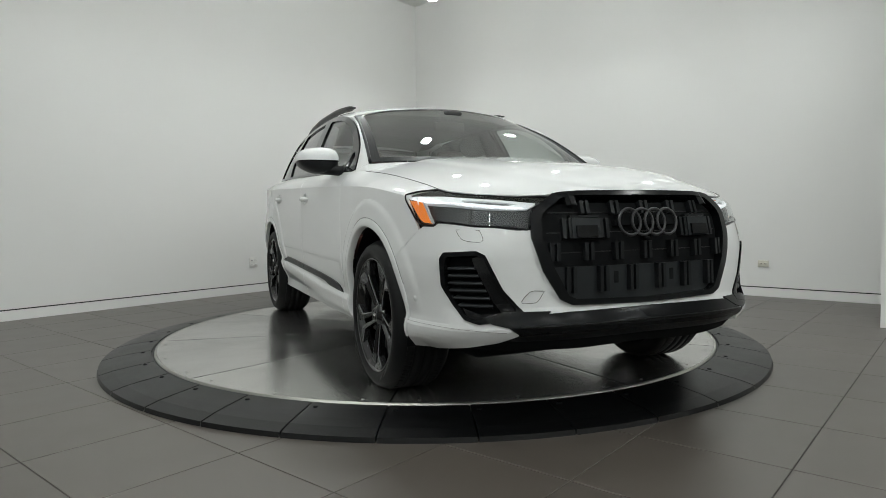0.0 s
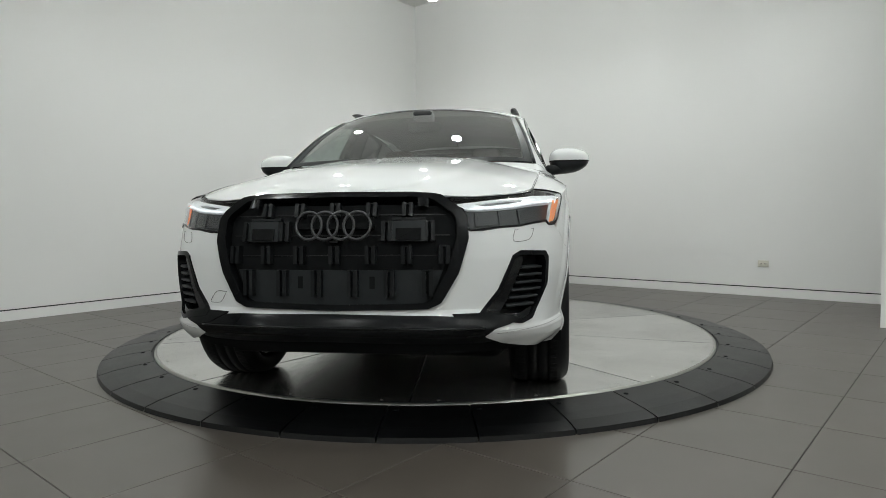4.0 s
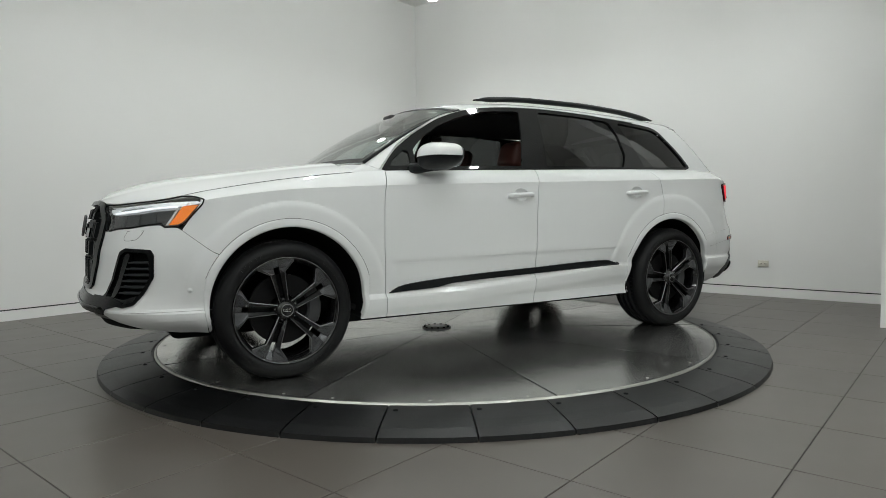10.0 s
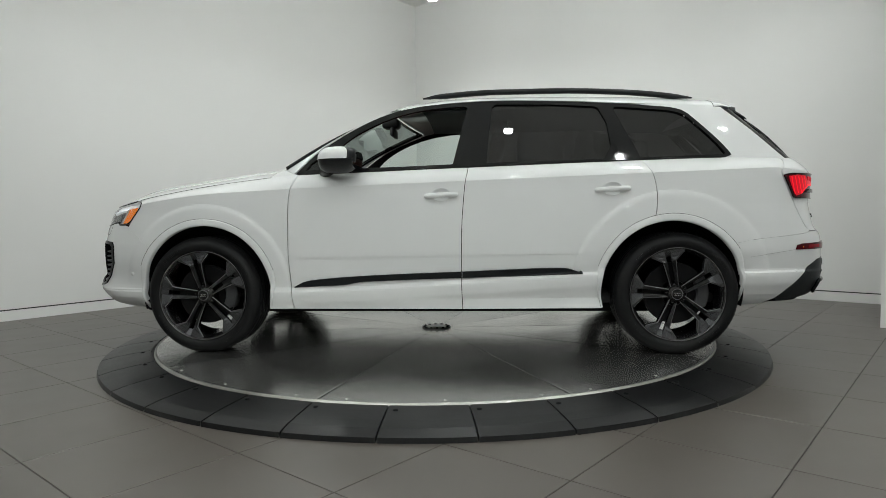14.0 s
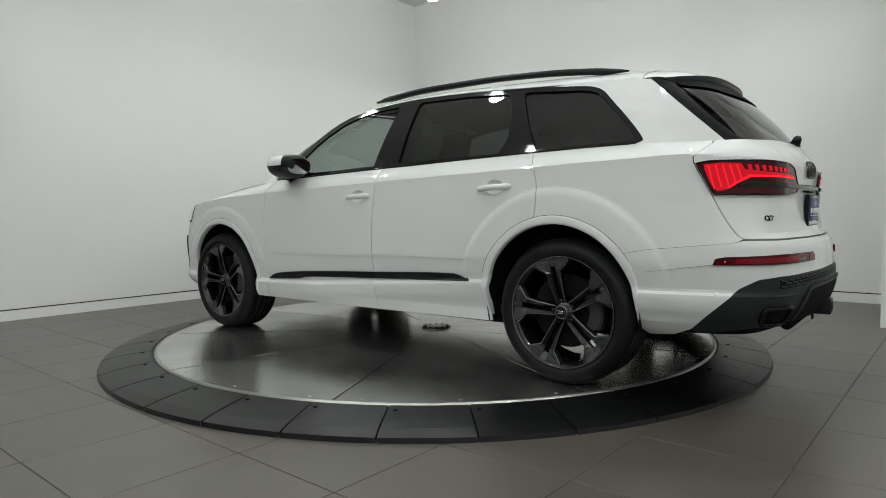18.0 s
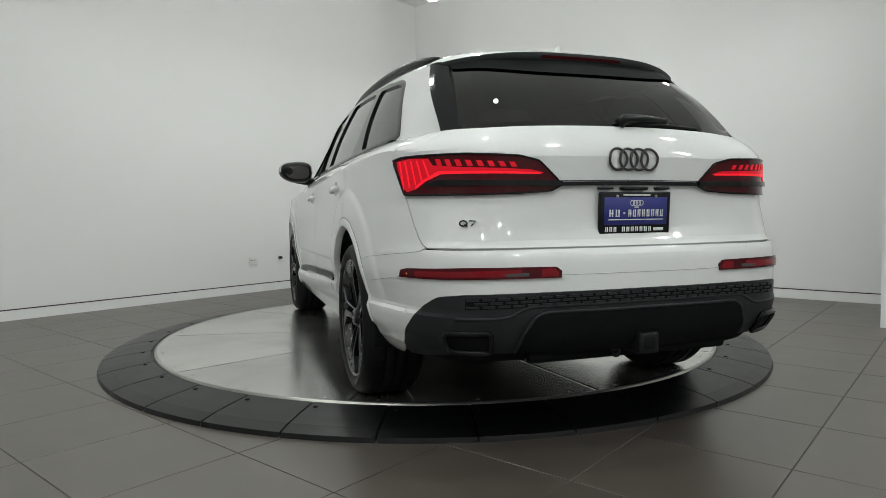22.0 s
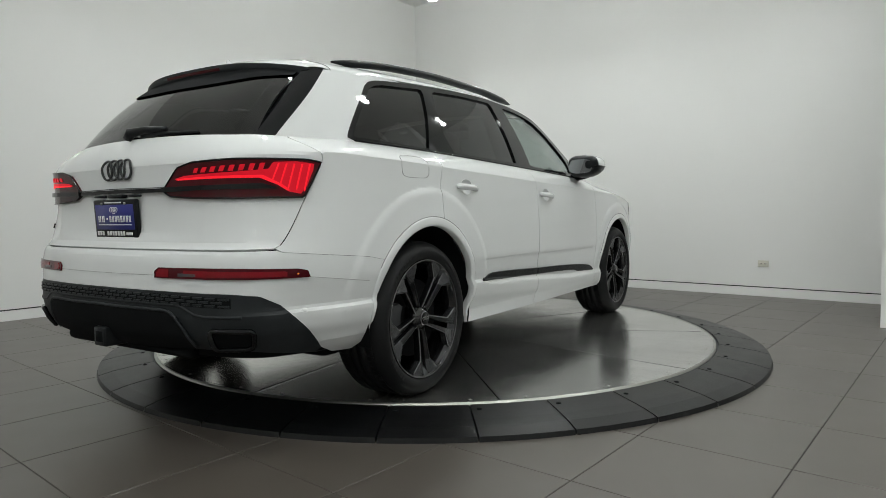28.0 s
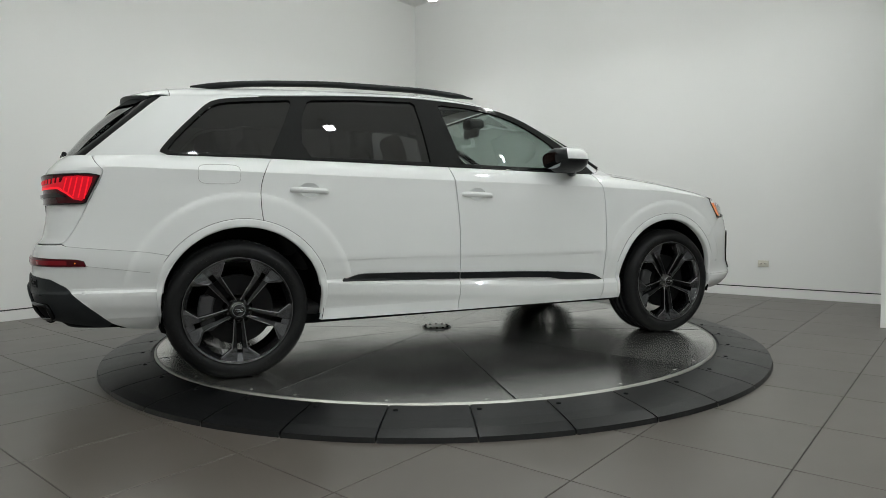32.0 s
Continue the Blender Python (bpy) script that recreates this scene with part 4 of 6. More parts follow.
    # windscreen pillars
    wt = [(0.905, 1.150), (0.80, 1.262), (0.723, 1.330), (0.54, 1.447), (0.40, 1.518), (0.25, 1.555)]
    wc = resample(wt, 28)
    for m in (1, -1):
        rows = []
        for i in range(28):
            k = i / 27
            p = np.array(green(*wc[i]))
            e = np.array([np.interp(k ** 0.97, np.linspace(0, 1, 20), [r[-1][c] for r in screen(0, 1, 0, 1)]) for c in range(3)])
            if i == 0:
                e = np.array([0.975, 0.80, 1.182])
            row = []
            for w in np.linspace(0, 1, 7):
                q = p + (e - p) * w
                b = 0.004 * math.sin(math.pi * w) - 0.008 * w * w
                row.append((q[0] + b * 0.5, (q[1] + b * 0.5) * m, q[2] + b * 0.7))
            rows.append(row)
        part("windscreen_pillar", grid_bm(rows, (0.3, 0, 1.2), rim=0.012), PAINT, CAR)
    # fender tip: closes the triangle between hood corner, pillar and window
    for m in (1, -1):
        low = [skin(X(x), 2.0)[0] for x in np.linspace(0.872, 1.075, 14)]
        high = resample([green(0.905, 1.148), (0.945, 0.828, 1.166), (0.980, 0.800, 1.181), (1.010, 0.808, 1.172), (1.075, 0.828, 1.132)], 14)
        rows = []
        for w in np.linspace(0, 1, 7):
            rows.append([tuple((np.array(a) + (np.array(b) - np.array(a)) * w + np.array((0, 0.35, 1.0)) * 0.008 * math.sin(math.pi * w) * math.sin(math.pi * i / 13)) * np.array((1, m, 1))) for i, (a, b) in enumerate(zip(low, high))])
        part("fender_tip", grid_bm(rows, (1, 0, 0.9)), PAINT, CAR)
    # rear pillar
    bottom = [(-1.83, 1.2135), (-2.0, 1.212), (-2.13, 1.208), (-2.22, 1.206)]
    topl = [(-1.30, 1.556), (-1.34, 1.573), (-1.5, 1.568), (-1.66, 1.561), (-1.842, 1.552)]
    left = [(-1.83, 1.2135), (-1.825, 1.245), (-1.72, 1.373), (-1.65, 1.443), (-1.59, 1.498), (-1.50, 1.533), (-1.30, 1.556)]
    right = [(-2.22, 1.206), (-2.102, 1.318), (-1.968, 1.440), (-1.842, 1.552)]
    co = coons(bottom, topl, left, right, 30, 26)
    for m in (1, -1):
        rows = [[(lambda p: (p[0], p[1] * m, p[2]))(green(p[0], p[1])) for p in r] for r in co]
        part("rear_pillar", grid_bm(rows, (-1.9, 0, 1.3), rim=0.01), PAINT, CAR)
        rows = []
        for k in np.linspace(0, 1, 14):
            p = np.array(green(-2.222 + 0.378 * k, 1.206 + 0.346 * k, 0.001))
            q = np.array((-2.288 + 0.365 * k, 0.652 - 0.068 * k, 1.208 + 0.335 * k))
            rows.append([tuple((p + (q - p) * w + np.array((-0.004, 0.004, 0.003)) * math.sin(math.pi * w)) * np.array((1, m, 1))) for w in np.linspace(0, 1, 6)])
        part("rear_fin", grid_bm(rows, (-1.9, 0, 1.2), rim=0.02), BLACK_GLOSS, CAR, "gloss black fin beside the rear glass")
    # side windows in a black surround
    dlo = [(0.888, 1.152), (0.80, 1.250), (0.72, 1.318), (0.54, 1.434), (0.36, 1.520), (0.174, 1.572), (-0.01, 1.597), (-0.39, 1.612), (-0.768, 1.603), (-1.154, 1.580), (-1.349, 1.565), (-1.50, 1.551), (-1.57, 1.536), (-1.617, 1.510), (-1.68, 1.445), (-1.75, 1.372), (-1.815, 1.298), (-1.855, 1.246), (-1.862, 1.228), (-1.83, 1.2165)]
    dlo = [tuple(p) for p in resample(dlo[:-2], 70)] + dlo[-2:] + [(x, GB_Z(x) + 0.002) for x in np.linspace(-1.75, 0.85, 40)]
    wf = [(0.66, 1.176), (0.2, 1.183), (-0.125, 1.193), (-0.20, 1.50), (-0.215, 1.570), (-0.19, 1.580)] + sm((-0.02, 1.570), (0.15, 1.545), (0.34, 1.487), (0.50, 1.408), (0.60, 1.335), (0.655, 1.28), n=16)
    wq0 = [(0.83, 1.170), (0.69, 1.176), (0.69, 1.265), (0.72, 1.275), (0.80, 1.215)]
    wr = [(-0.335, 1.198), (-1.07, 1.212), (-1.115, 1.30), (-1.10, 1.45), (-1.055, 1.55), (-1.03, 1.562), (-0.75, 1.580), (-0.40, 1.588), (-0.375, 1.57), (-0.36, 1.45)]
    wq = [(-1.295, 1.218), (-1.815, 1.232), (-1.823, 1.245), (-1.785, 1.296), (-1.722, 1.368), (-1.654, 1.440), (-1.598, 1.494), (-1.555, 1.515), (-1.49, 1.528), (-1.34, 1.541), (-1.16, 1.557), (-1.15, 1.542), (-1.21, 1.40)]
    sides("window_surround", dlo, green_v(0.0035), SURROUND_BLACK, CAR, [wf, wr, wq, wq0], "gloss black window surround", cell=0.012, rim=0.014)
    for nm, poly, gm, lab in (("front_side_window", wf, GLASS_CLEAR, "clear front door glass"), ("rear_side_window", wr, GLASS_TINT, "dark privacy glass"), ("quarter_window", wq, GLASS_TINT, "dark privacy glass"), ("front_quarter_light", wq0, GLASS_TINT, "")):
        pc = np.array(poly).mean(0)
        grown = [tuple(pc + (np.array(p) - pc) * 1.03) for p in poly]
        # the left front window is wound down
        for m in ((True,) if nm == "front_side_window" else (False, True)):
            part(nm, cut_panel(grown, green_v(-0.007), (), 0.03, 0, mirror=m), gm, CAR, lab).visible_shadow = False
    # thin lines: pillar joints
    for (x0, z0), (x1, z1) in (((-0.222, 1.176), (-0.292, 1.602)), ((-1.290, 1.205), (-1.13, 1.575))):
        for m in (1, -1):
            path = []
            for k in np.linspace(0, 1, 10):
                p = green(x0 + (x1 - x0) * k, z0 + (z1 - z0) * k, 0.001)
                path.append((p[0], p[1] * m, p[2]))
            part("window_joint", tube(path, 0.0028, 5), SHADOW_BLACK, CAR)
    for m in (1, -1):
        path = []
        for x in np.linspace(0.87, -1.80, 40):
            p = green(x, GB_Z(x) + 0.001, 0.002)
            path.append((p[0], p[1] * m, p[2]))
        part("belt_strip", tube(path, 0.006, 6), BLACK_GLOSS, CAR)
    # roof rails
    rz = fn((-1.70, 1.630), (-1.60, 1.650), (-1.51, 1.663), (-1.19, 1.689), (-0.796, 1.702), (-0.407, 1.702), (-0.024, 1.682), (0.075, 1.658))
    for m in (1, -1):
        rows = []
        for k in np.linspace(0, 1, 46):
            x = 0.085 - 1.775 * k
            t = min(1, min(k, 1 - k) * 14)
            y = green(x, 1.60)[1] - 0.075
            z = rz(x)
            h = 0.008 + 0.026 * t
            w = 0.010 + 0.012 * t
            rows.append([(x, (y + w * c) * m, z - h + (h * (1.0 if s_ > 0 else 1.0)) * (0.5 + 0.5 * s_)) for c, s_ in ((-1, -1), (1, -1), (1.1, 0), (0.7, 0.8), (0, 1), (-0.7, 0.8), (-1.1, 0), (-1, -1))])
        part("roof_rail", grid_bm(rows, (-0.8, 0.62 * m, 1.66)), BLACK_TRIM, CAR, "black roof rail")
    # spoiler, rear glass
    rows = []
    for v in np.linspace(0, 1, 12):
        row = []
        for q in np.sin(np.linspace(-1, 1, 33) * math.pi / 2):
            aq = abs(q)
            x0 = -1.83 + 0.03 * q * q
            e0 = ze(x0)
            ye = green(x0, e0)[1]
            z0 = e0 + (zr(x0) - e0) * (1 - min(1, aq) ** 2.6) ** 0.62
            x1 = -2.075 + 0.165 * aq ** 3
            z1 = 1.589 - 0.035 * aq ** 3
            row.append((x0 + (x1 - x0) * v, q * (ye + (0.606 - ye) * v), z0 + (z1 - z0) * v + 0.008 * math.sin(math.pi * v)))
        rows.append(row)
    sp = part("spoiler", grid_bm(rows, (-2, 0, 1.3)), PAINT, CAR)
    part("spoiler_seam", tube([(x - 0.001, y, z + 0.0004) for x, y, z in rows[0]], 0.0020, 5), GROOVE, CAR)
    edge = rows[-1]
    und = [edge, [(x - 0.002, y, z - 0.012) for x, y, z in edge], [(x + 0.004, y * 0.995, z - 0.034) for x, y, z in edge], [(x + 0.022, y * 0.99, z - 0.048) for x, y, z in edge], [(x + 0.09, y * 0.98, z - 0.046 + 0.01 * (abs(y) / 0.57) ** 4) for x, y, z in edge], [(x + 0.15, y * 0.97, z - 0.020) for x, y, z in edge]]
    part("spoiler_underside", grid_bm(und, (-2, 0, 1.8)), DARK_PLASTIC, sp, "dark underside of the spoiler")
    bm = bmesh.new()
    rows = [[(-2.0785 + 0.004 * k + 0.165 * (abs(y) / 0.606) ** 3, y, 1.575 - 0.012 * k - 0.035 * (abs(y) / 0.606) ** 3) for y in np.linspace(-0.2, 0.2, 12)] for k in (0, 0.5, 1.0)]
    part("high_brake_light", grid_bm(rows, (-2, 0, 1.7)), RED_DARK, sp, "long dark red brake light under the spoiler")
    gb = sm((-2.275, -0.665, 1.208), (-2.345, -0.45, 1.218), (-2.385, 0, 1.224), (-2.345, 0.45, 1.218), (-2.275, 0.665, 1.208), n=33)
    gt = sm((-1.935, -0.575, 1.530), (-2.01, -0.4, 1.555), (-2.04, 0, 1.572), (-2.01, 0.4, 1.555), (-1.935, 0.575, 1.530), n=33)
    rows = []
    for v in np.linspace(0, 1, 16):
        b = 0.022 * math.sin(math.pi * v)
        rows.append([(a[0] + (c[0] - a[0]) * v - b * 0.7, a[1] + (c[1] - a[1]) * v, a[2] + (c[2] - a[2]) * v + b * 0.7) for a, c in zip(gb, gt)])
    ob = part("rear_window", grid_bm(rows, (-1.5, 0, 1.2)), GLASS_TINT, CAR, "dark tinted rear window")
    ob.visible_shadow = False
    for i0, i1 in ((0, 3), (30, 33)):
        part("rear_window_border", grid_bm([[(x + 0.004, y, z - 0.004) for x, y, z in r[i0:i1]] for r in rows], (-1.5, 0, 1.2)), BLACK_GLOSS, CAR)
    part("rear_window_border", grid_bm([[(x + 0.004, y, z - 0.004) for x, y, z in r] for r in rows[:2]], (-1.5, 0, 1.2)), BLACK_GLOSS, CAR)
    # black band added on the glass for the spoiler's underside, deepest in the middle
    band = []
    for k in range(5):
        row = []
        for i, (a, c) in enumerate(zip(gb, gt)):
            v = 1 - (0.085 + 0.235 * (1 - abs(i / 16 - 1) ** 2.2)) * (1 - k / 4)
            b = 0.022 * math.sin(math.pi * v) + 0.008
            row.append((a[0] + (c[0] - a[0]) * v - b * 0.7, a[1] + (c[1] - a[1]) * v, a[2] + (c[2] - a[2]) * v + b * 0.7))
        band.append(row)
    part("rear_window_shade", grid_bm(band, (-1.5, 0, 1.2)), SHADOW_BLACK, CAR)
    # wiper
    w = part("rear_wiper", tube([(-2.395, 0.02, 1.235), (-2.40, 0.00, 1.255), (-2.385, -0.10, 1.262), (-2.372, -0.22, 1.258)], [0.024, 0.022, 0.017, 0.012], 8), BLACK_TRIM, CAR, "black rear wiper arm and blade")
    part("wiper_blade", tube([(-2.383, -0.06, 1.236), (-2.375, -0.20, 1.240), (-2.345, -0.40, 1.236)], [0.007, 0.010, 0.006], 6), BLACK_TRIM, w)
    bm = grid_bm([[(x, w * c, z * q) for c, q in ((-1, 0), (-0.8, 0.45), (-0.3, 0.92), (0, 1), (0.3, 0.92), (0.8, 0.45), (1, 0))] for x, w, z in ((0.085, 0.004, 0.003), (0.03, 0.015, 0.014), (-0.03, 0.013, 0.028), (-0.055, 0.008, 0.036), (-0.068, 0.005, 0.031), (-0.07, 0.005, 0.002))], (0, 0, -1))
    ob = part("antenna_fin", bm, PAINT, CAR)
    ob.location = OFF + Vector((-1.80, 0.0, 1.645))


WING = [(0.663, 0.393), (0.885, 0.404), (1.155, 0.408), (1.22, 0.408)]


def build_front():
    f = lift(0.012)
    # grille surround
    part("grille_frame", cut_panel(mirrored(GR_OUT), lift(0.014), [mirrored(GR_IN)], cell=0.009, rim=0.07), FRAME_BLACK, CAR, "gloss black grille frame")
    back = part("grille", cut_panel(mirrored([(F(0.0001), 0.955), (F(0.42), 0.95), (F(0.52), 0.88), (F(0.51), 0.78), (F(0.40), 0.52), (F(0.0001), 0.505)]), lift(-0.052), cell=0.03, rim=0), SHADOW_BLACK, CAR, "black grille with upright double prongs")
    low = [(F(0.0001), 0.656), (F(0.450), 0.656), (F(0.40), 0.535), (F(0.37), 0.516), (F(0.0001), 0.510)]
    part("grille_lower_panel", cut_panel(mirrored(low), lift(-0.020), cell=0.015, rim=0.02), DARK_PLASTIC, back)

    def bar(y0, y1, z0, z1, o0, o1, material, name):
        n = 12 if y1 - y0 > 0.1 else 2
        rows = []
        for y in np.linspace(y0, y1, n):
            s = F(y)
            a, b = lift(o0), lift(o1)
            rows.append([tuple(g(s, z)[0]) for g, z in ((a, z0), (b, z0 + 0.002), (b, z1 - 0.002), (a, z1))])
        bm = grid_bm(rows, (1.8, 0, (z0 + z1) / 2))
        for r in (rows[0], rows[-1]):
            bm.faces.new([bm.verts.new(p) for p in r])
        bmesh.ops.recalc_face_normals(bm, faces=bm.faces)
        return part(name, bm, material, back, smooth=False)
    for z, w in ((0.886, 0.47), (0.802, 0.48), (0.717, 0.46)):
        bar(-w, w, z - 0.004, z + 0.004, -0.05, -0.020, STEEL_DARK, "grille_bar")

    def prong(y, z, h):
        for d in (-0.014, 0.014):
            bar(y + d - 0.008, y + d + 0.008, z - h / 2, z + h / 2, -0.05, 0.006, BLACK_TRIM, "grille_prong")
        bar(y - 0.006, y + 0.006, z - h / 2 + 0.01, z + h / 2 - 0.005, -0.05, -0.010, SHADOW_BLACK, "prong_web")
        bar(y - 0.022, y + 0.022, z + h / 2 - 0.008, z + h / 2, -0.05, 0.0, BLACK_TRIM, "prong_cap")
    for y in (-0.305, -0.155, 0.0, 0.155, 0.305):
        prong(y, 0.903, 0.058)
    for y in (-0.46, -0.305, -0.155, 0.0, 0.155, 0.305, 0.46):
        prong(y * 0.985, 0.719, 0.078)
    for y in (-0.385, -0.23, -0.077, 0.077, 0.23, 0.385):
        prong(y, 0.602, 0.112)
    for y in (-0.395, -0.22, 0.22, 0.395):
        prong(y, 0.816, 0.085)
    for y in (-0.31, 0.31):
        bar(y - 0.066, y + 0.066, 0.772, 0.858, -0.05, 0.010, DARK_PLASTIC, "sensor_housing")
        bar(y - 0.050, y + 0.050, 0.776, 0.826, 0.0, 0.018, BLACK_GLOSS, "radar_sensor")
        bar(y - 0.07, y + 0.07, 0.858, 0.872, -0.05, 0.002, BLACK_TRIM, "sensor_bracket")
    for y in (-0.155, 0.155):
        bar(y - 0.011, y + 0.011, 0.578, 0.632, -0.03, -0.0185, SHADOW_BLACK, "plate_screw_slot")
    bar(-0.018, 0.018, 0.766, 0.790, -0.05, 0.006, BLACK_GLOSS, "front_camera")
    # emblem of four linked rings
    rings(back, lambda y, z: lift(0.022)(F(y), z)[0], 0.836, 0.0555, 0.068, 0.0062, mat("emblem_grey", (0.055, 0.056, 0.058), 0.35, metal=0.4, var=0.1))
    bar(-0.165, 0.165, 0.823, 0.850, -0.05, 0.008, SHADOW_BLACK, "emblem_carrier")
    # lower lip
    lip = [(F(0.0001), 0.477), (F(0.40), 0.472), (F(0.55), 0.462), (F(0.60), 0.444), (F(0.64), 0.414), (F(0.595), 0.380), (F(0.50), 0.388), (F(0.0001), 0.398)]
    part("front_lip", cut_panel(mirrored(lip), lift(0.004), cell=0.012, rim=0.03), FRAME_BLACK, CAR, "gloss black front lip")
    path = [tuple(lift(0.006)(s, 0.424 - 0.008 * (abs(s) / 0.6) ** 2)[0]) for s in np.linspace(-F(0.60), F(0.60), 50)]
    part("lip_edge", tube(path, 0.006, 8), BLACK_GLOSS, CAR)
    # shade along the wing's crease, drawn as a thin grey line
    for m in (1, -1):
        path = [tuple(lift(0.0003)(s, z)[0] * np.array((1, m, 1))) for s, z in resample(WING, 24)]
        part("wing_crease", tube(path, 0.0011, 5), LINE_GREY, CAR)
    chin = [(F(0.0001), 0.397), (F(0.50), 0.386), (F(0.62), 0.372), (F(0.68), 0.348), (F(0.60), 0.338), (F(0.0001), 0.348)]
    part("front_chin", cut_panel(mirrored(chin), lift(-0.012), cell=0.015, rim=0.06), BLACK_TRIM, CAR, "matt black front chin")
    # air intakes
    pc = np.array(FOG).mean(0)
    inner = [tuple(pc + (np.array(p) - pc) * np.array((0.88, 0.91))) for p in FOG]
    outer = [tuple(pc + (np.array(p) - pc) * 1.035) for p in FOG]
    for m in (False, True):
        sg = -1 if m else 1
        air = part("air_intake", cut_panel(outer, lift(0.008), [inner], cell=0.009, rim=0.05, mirror=m), FRAME_BLACK, CAR, "black air intake with slats")
        part("intake_back", cut_panel(FOG, lift(-0.05), cell=0.03, rim=0, mirror=m), SHADOW_BLACK, air)
        # sloped gloss blade on the inner side
        blade = [(F(0.735), 0.705), (F(0.775), 0.70), (F(0.70), 0.52), (F(0.66), 0.468), (F(0.60), 0.462), (F(0.665), 0.57)]
        part("intake_blade", cut_panel(blade, lift(-0.006), cell=0.01, rim=0.03, mirror=m), BLACK_GLOSS, air)
        wing = [(F(0.60), 0.462), (F(0.67), 0.474), (F(0.74), 0.466), (F(0.80), 0.490), (F(0.78), 0.446), (F(0.745), 0.434)]
        part("intake_floor", cut_panel(wing, lift(0.0), cell=0.01, rim=0.03, mirror=m), BLACK_GLOSS, air)
        # black web from the foot of the intake to the lip
        web = [(F(0.47), 0.476), (F(0.59), 0.476), (F(0.66), 0.476), (F(0.74), 0.452), (F(0.70), 0.428), (F(0.635), 0.412), (F(0.56), 0.430)]
        part("intake_web", cut_panel(web, lift(0.0065), cell=0.01, rim=0.02, mirror=m), FRAME_BLACK, air)
        for i in range(6):
            z = 0.655 - i * 0.031
            s0, s1 = F(0.762 - i * 0.013), X(2.165)
            rows = []
            for s in np.linspace(s0, s1, 7):
                a, b = lift(-0.045), lift(-0.004)
                rows.append([tuple(g(s, zz)[0] * np.array((1, sg, 1))) for g, zz in ((a, z - 0.006), (b, z - 0.006), (b, z + 0.003), (a, z + 0.006))])
            part("intake_slat", grid_bm(rows, (1.9, 0.7 * sg, z - 0.3)), DARK_PLASTIC, air)
    # head lamps
    hl = [(0.998, 0.832), (0.985, 0.850), (0.90, 0.843), (0.80, 0.830), (0.70, 0.826), (0.565, 0.812), (0.552, 0.86), (0.545, 0.900), (0.44, 0.943), *[(s, ztop(s) - 0.008) for s in np.linspace(0.50, 1.0, 10)], (1.08, 0.988), (1.155, 0.984), (1.198, 0.970), (1.188, 0.945), (1.108, 0.857), (1.072, 0.837)]
    ce = np.array(hl).mean(0)
    amber = [(1.020, 0.843), (1.066, 0.847), (1.092, 0.862), (1.168, 0.943), (1.090, 0.937)]
    amber_w = [(1.003, 0.842), (1.016, 0.843), (1.082, 0.937), (1.070, 0.937)]
    silver = [(0.520, 0.928), (0.58, 0.935), (0.70, 0.948), (0.84, 0.958), (1.01, 0.970), (1.165, 0.973), (1.186, 0.963), (1.170, 0.947), (1.065, 0.938), (0.930, 0.930), (0.80, 0.914), (0.62, 0.900), (0.565, 0.902)]
    slot = [(0.60, 0.926), (0.70, 0.938), (0.80, 0.946), (0.90, 0.951), (0.88, 0.942), (0.78, 0.931), (0.66, 0.920)]
    for m in (False, True):
        h = part("head_lamp", cut_panel(hl, lift(-0.034), cell=0.012, rim=0, mirror=m), LENS_DARK, CAR, "wide slim headlamp with amber side marker")
        bead = [tuple(lift(0.0005)(s, z)[0] * np.array((1, -1 if m else 1, 1))) for s, z in resample(hl + hl[:1], 150, False)[:-1]]
        part("lamp_bezel", tube(bead, 0.0042, 8, closed=True), BLACK_GLOSS, h)
        part("amber_marker", cut_panel(amber, lift(-0.006), cell=0.008, rim=0.01, mirror=m), AMBER, h, "amber side marker")
        part("marker_edge", cut_panel(amber_w, lift(-0.004), cell=0.005, rim=0.01, mirror=m), SILVER, h)
        part("lamp_reflector", cut_panel(silver, lift(-0.014), [slot], cell=0.006, rim=0.015, mirror=m), LAMP_BAND, h, "bright lit upper band")
        part("reflector_slot", cut_panel(slot, lift(-0.022), cell=0.006, rim=0.0, mirror=m), LENS_GREY, h)
        strip = [(0.575, 0.906), (0.60, 0.9105), (0.80, 0.9245), (0.93, 0.9385), (1.055, 0.9445), (1.065, 0.941), (0.930, 0.935), (0.80, 0.919), (0.62, 0.905)]
        part("daylight_strip", cut_panel(strip, lift(-0.010), cell=0.004, rim=0.004, mirror=m), DRL, h, "white daylight strip")
        for q in range(3):
            c = 0.60 + 0.115 * q
            part("lamp_module", cut_panel([(c, 0.835), (c + 0.10, 0.842), (c + 0.10, 0.905 + 0.006 * q), (c, 0.897 + 0.008 * q)], lift(-0.026), cell=0.014, rim=0.012, mirror=m), LENS_DARK, h)
            part("module_edge", tube([tuple(lift(-0.024)(c + 0.012, z)[0] * np.array((1, -1 if m else 1, 1))) for z in (0.862, 0.893)], 0.0012, 5), LENS_GREY, h)
        ob = part("lamp_cover", cut_panel(hl, lift(0.0), cell=0.014, rim=0, mirror=m), GLASS_LENS, h)
        ob.visible_shadow = False
    # washer flaps, tow cover, sensors
    def groove(pts, name, m, o=0.0004, r=0.0012):
        path = [tuple(lift(o)(s, z)[0] * np.array((1, -1 if m else 1, 1))) for s, z in pts]
        part(name, tube(path, r, 5, closed=True), GROOVE, CAR)
    for m in (False, True):
        groove(sm((0.775, 0.812), (0.758, 0.775), (0.775, 0.764), (0.835, 0.769), (0.862, 0.784), (0.884, 0.815), n=20), "washer_flap_line", m, r=0.0011)
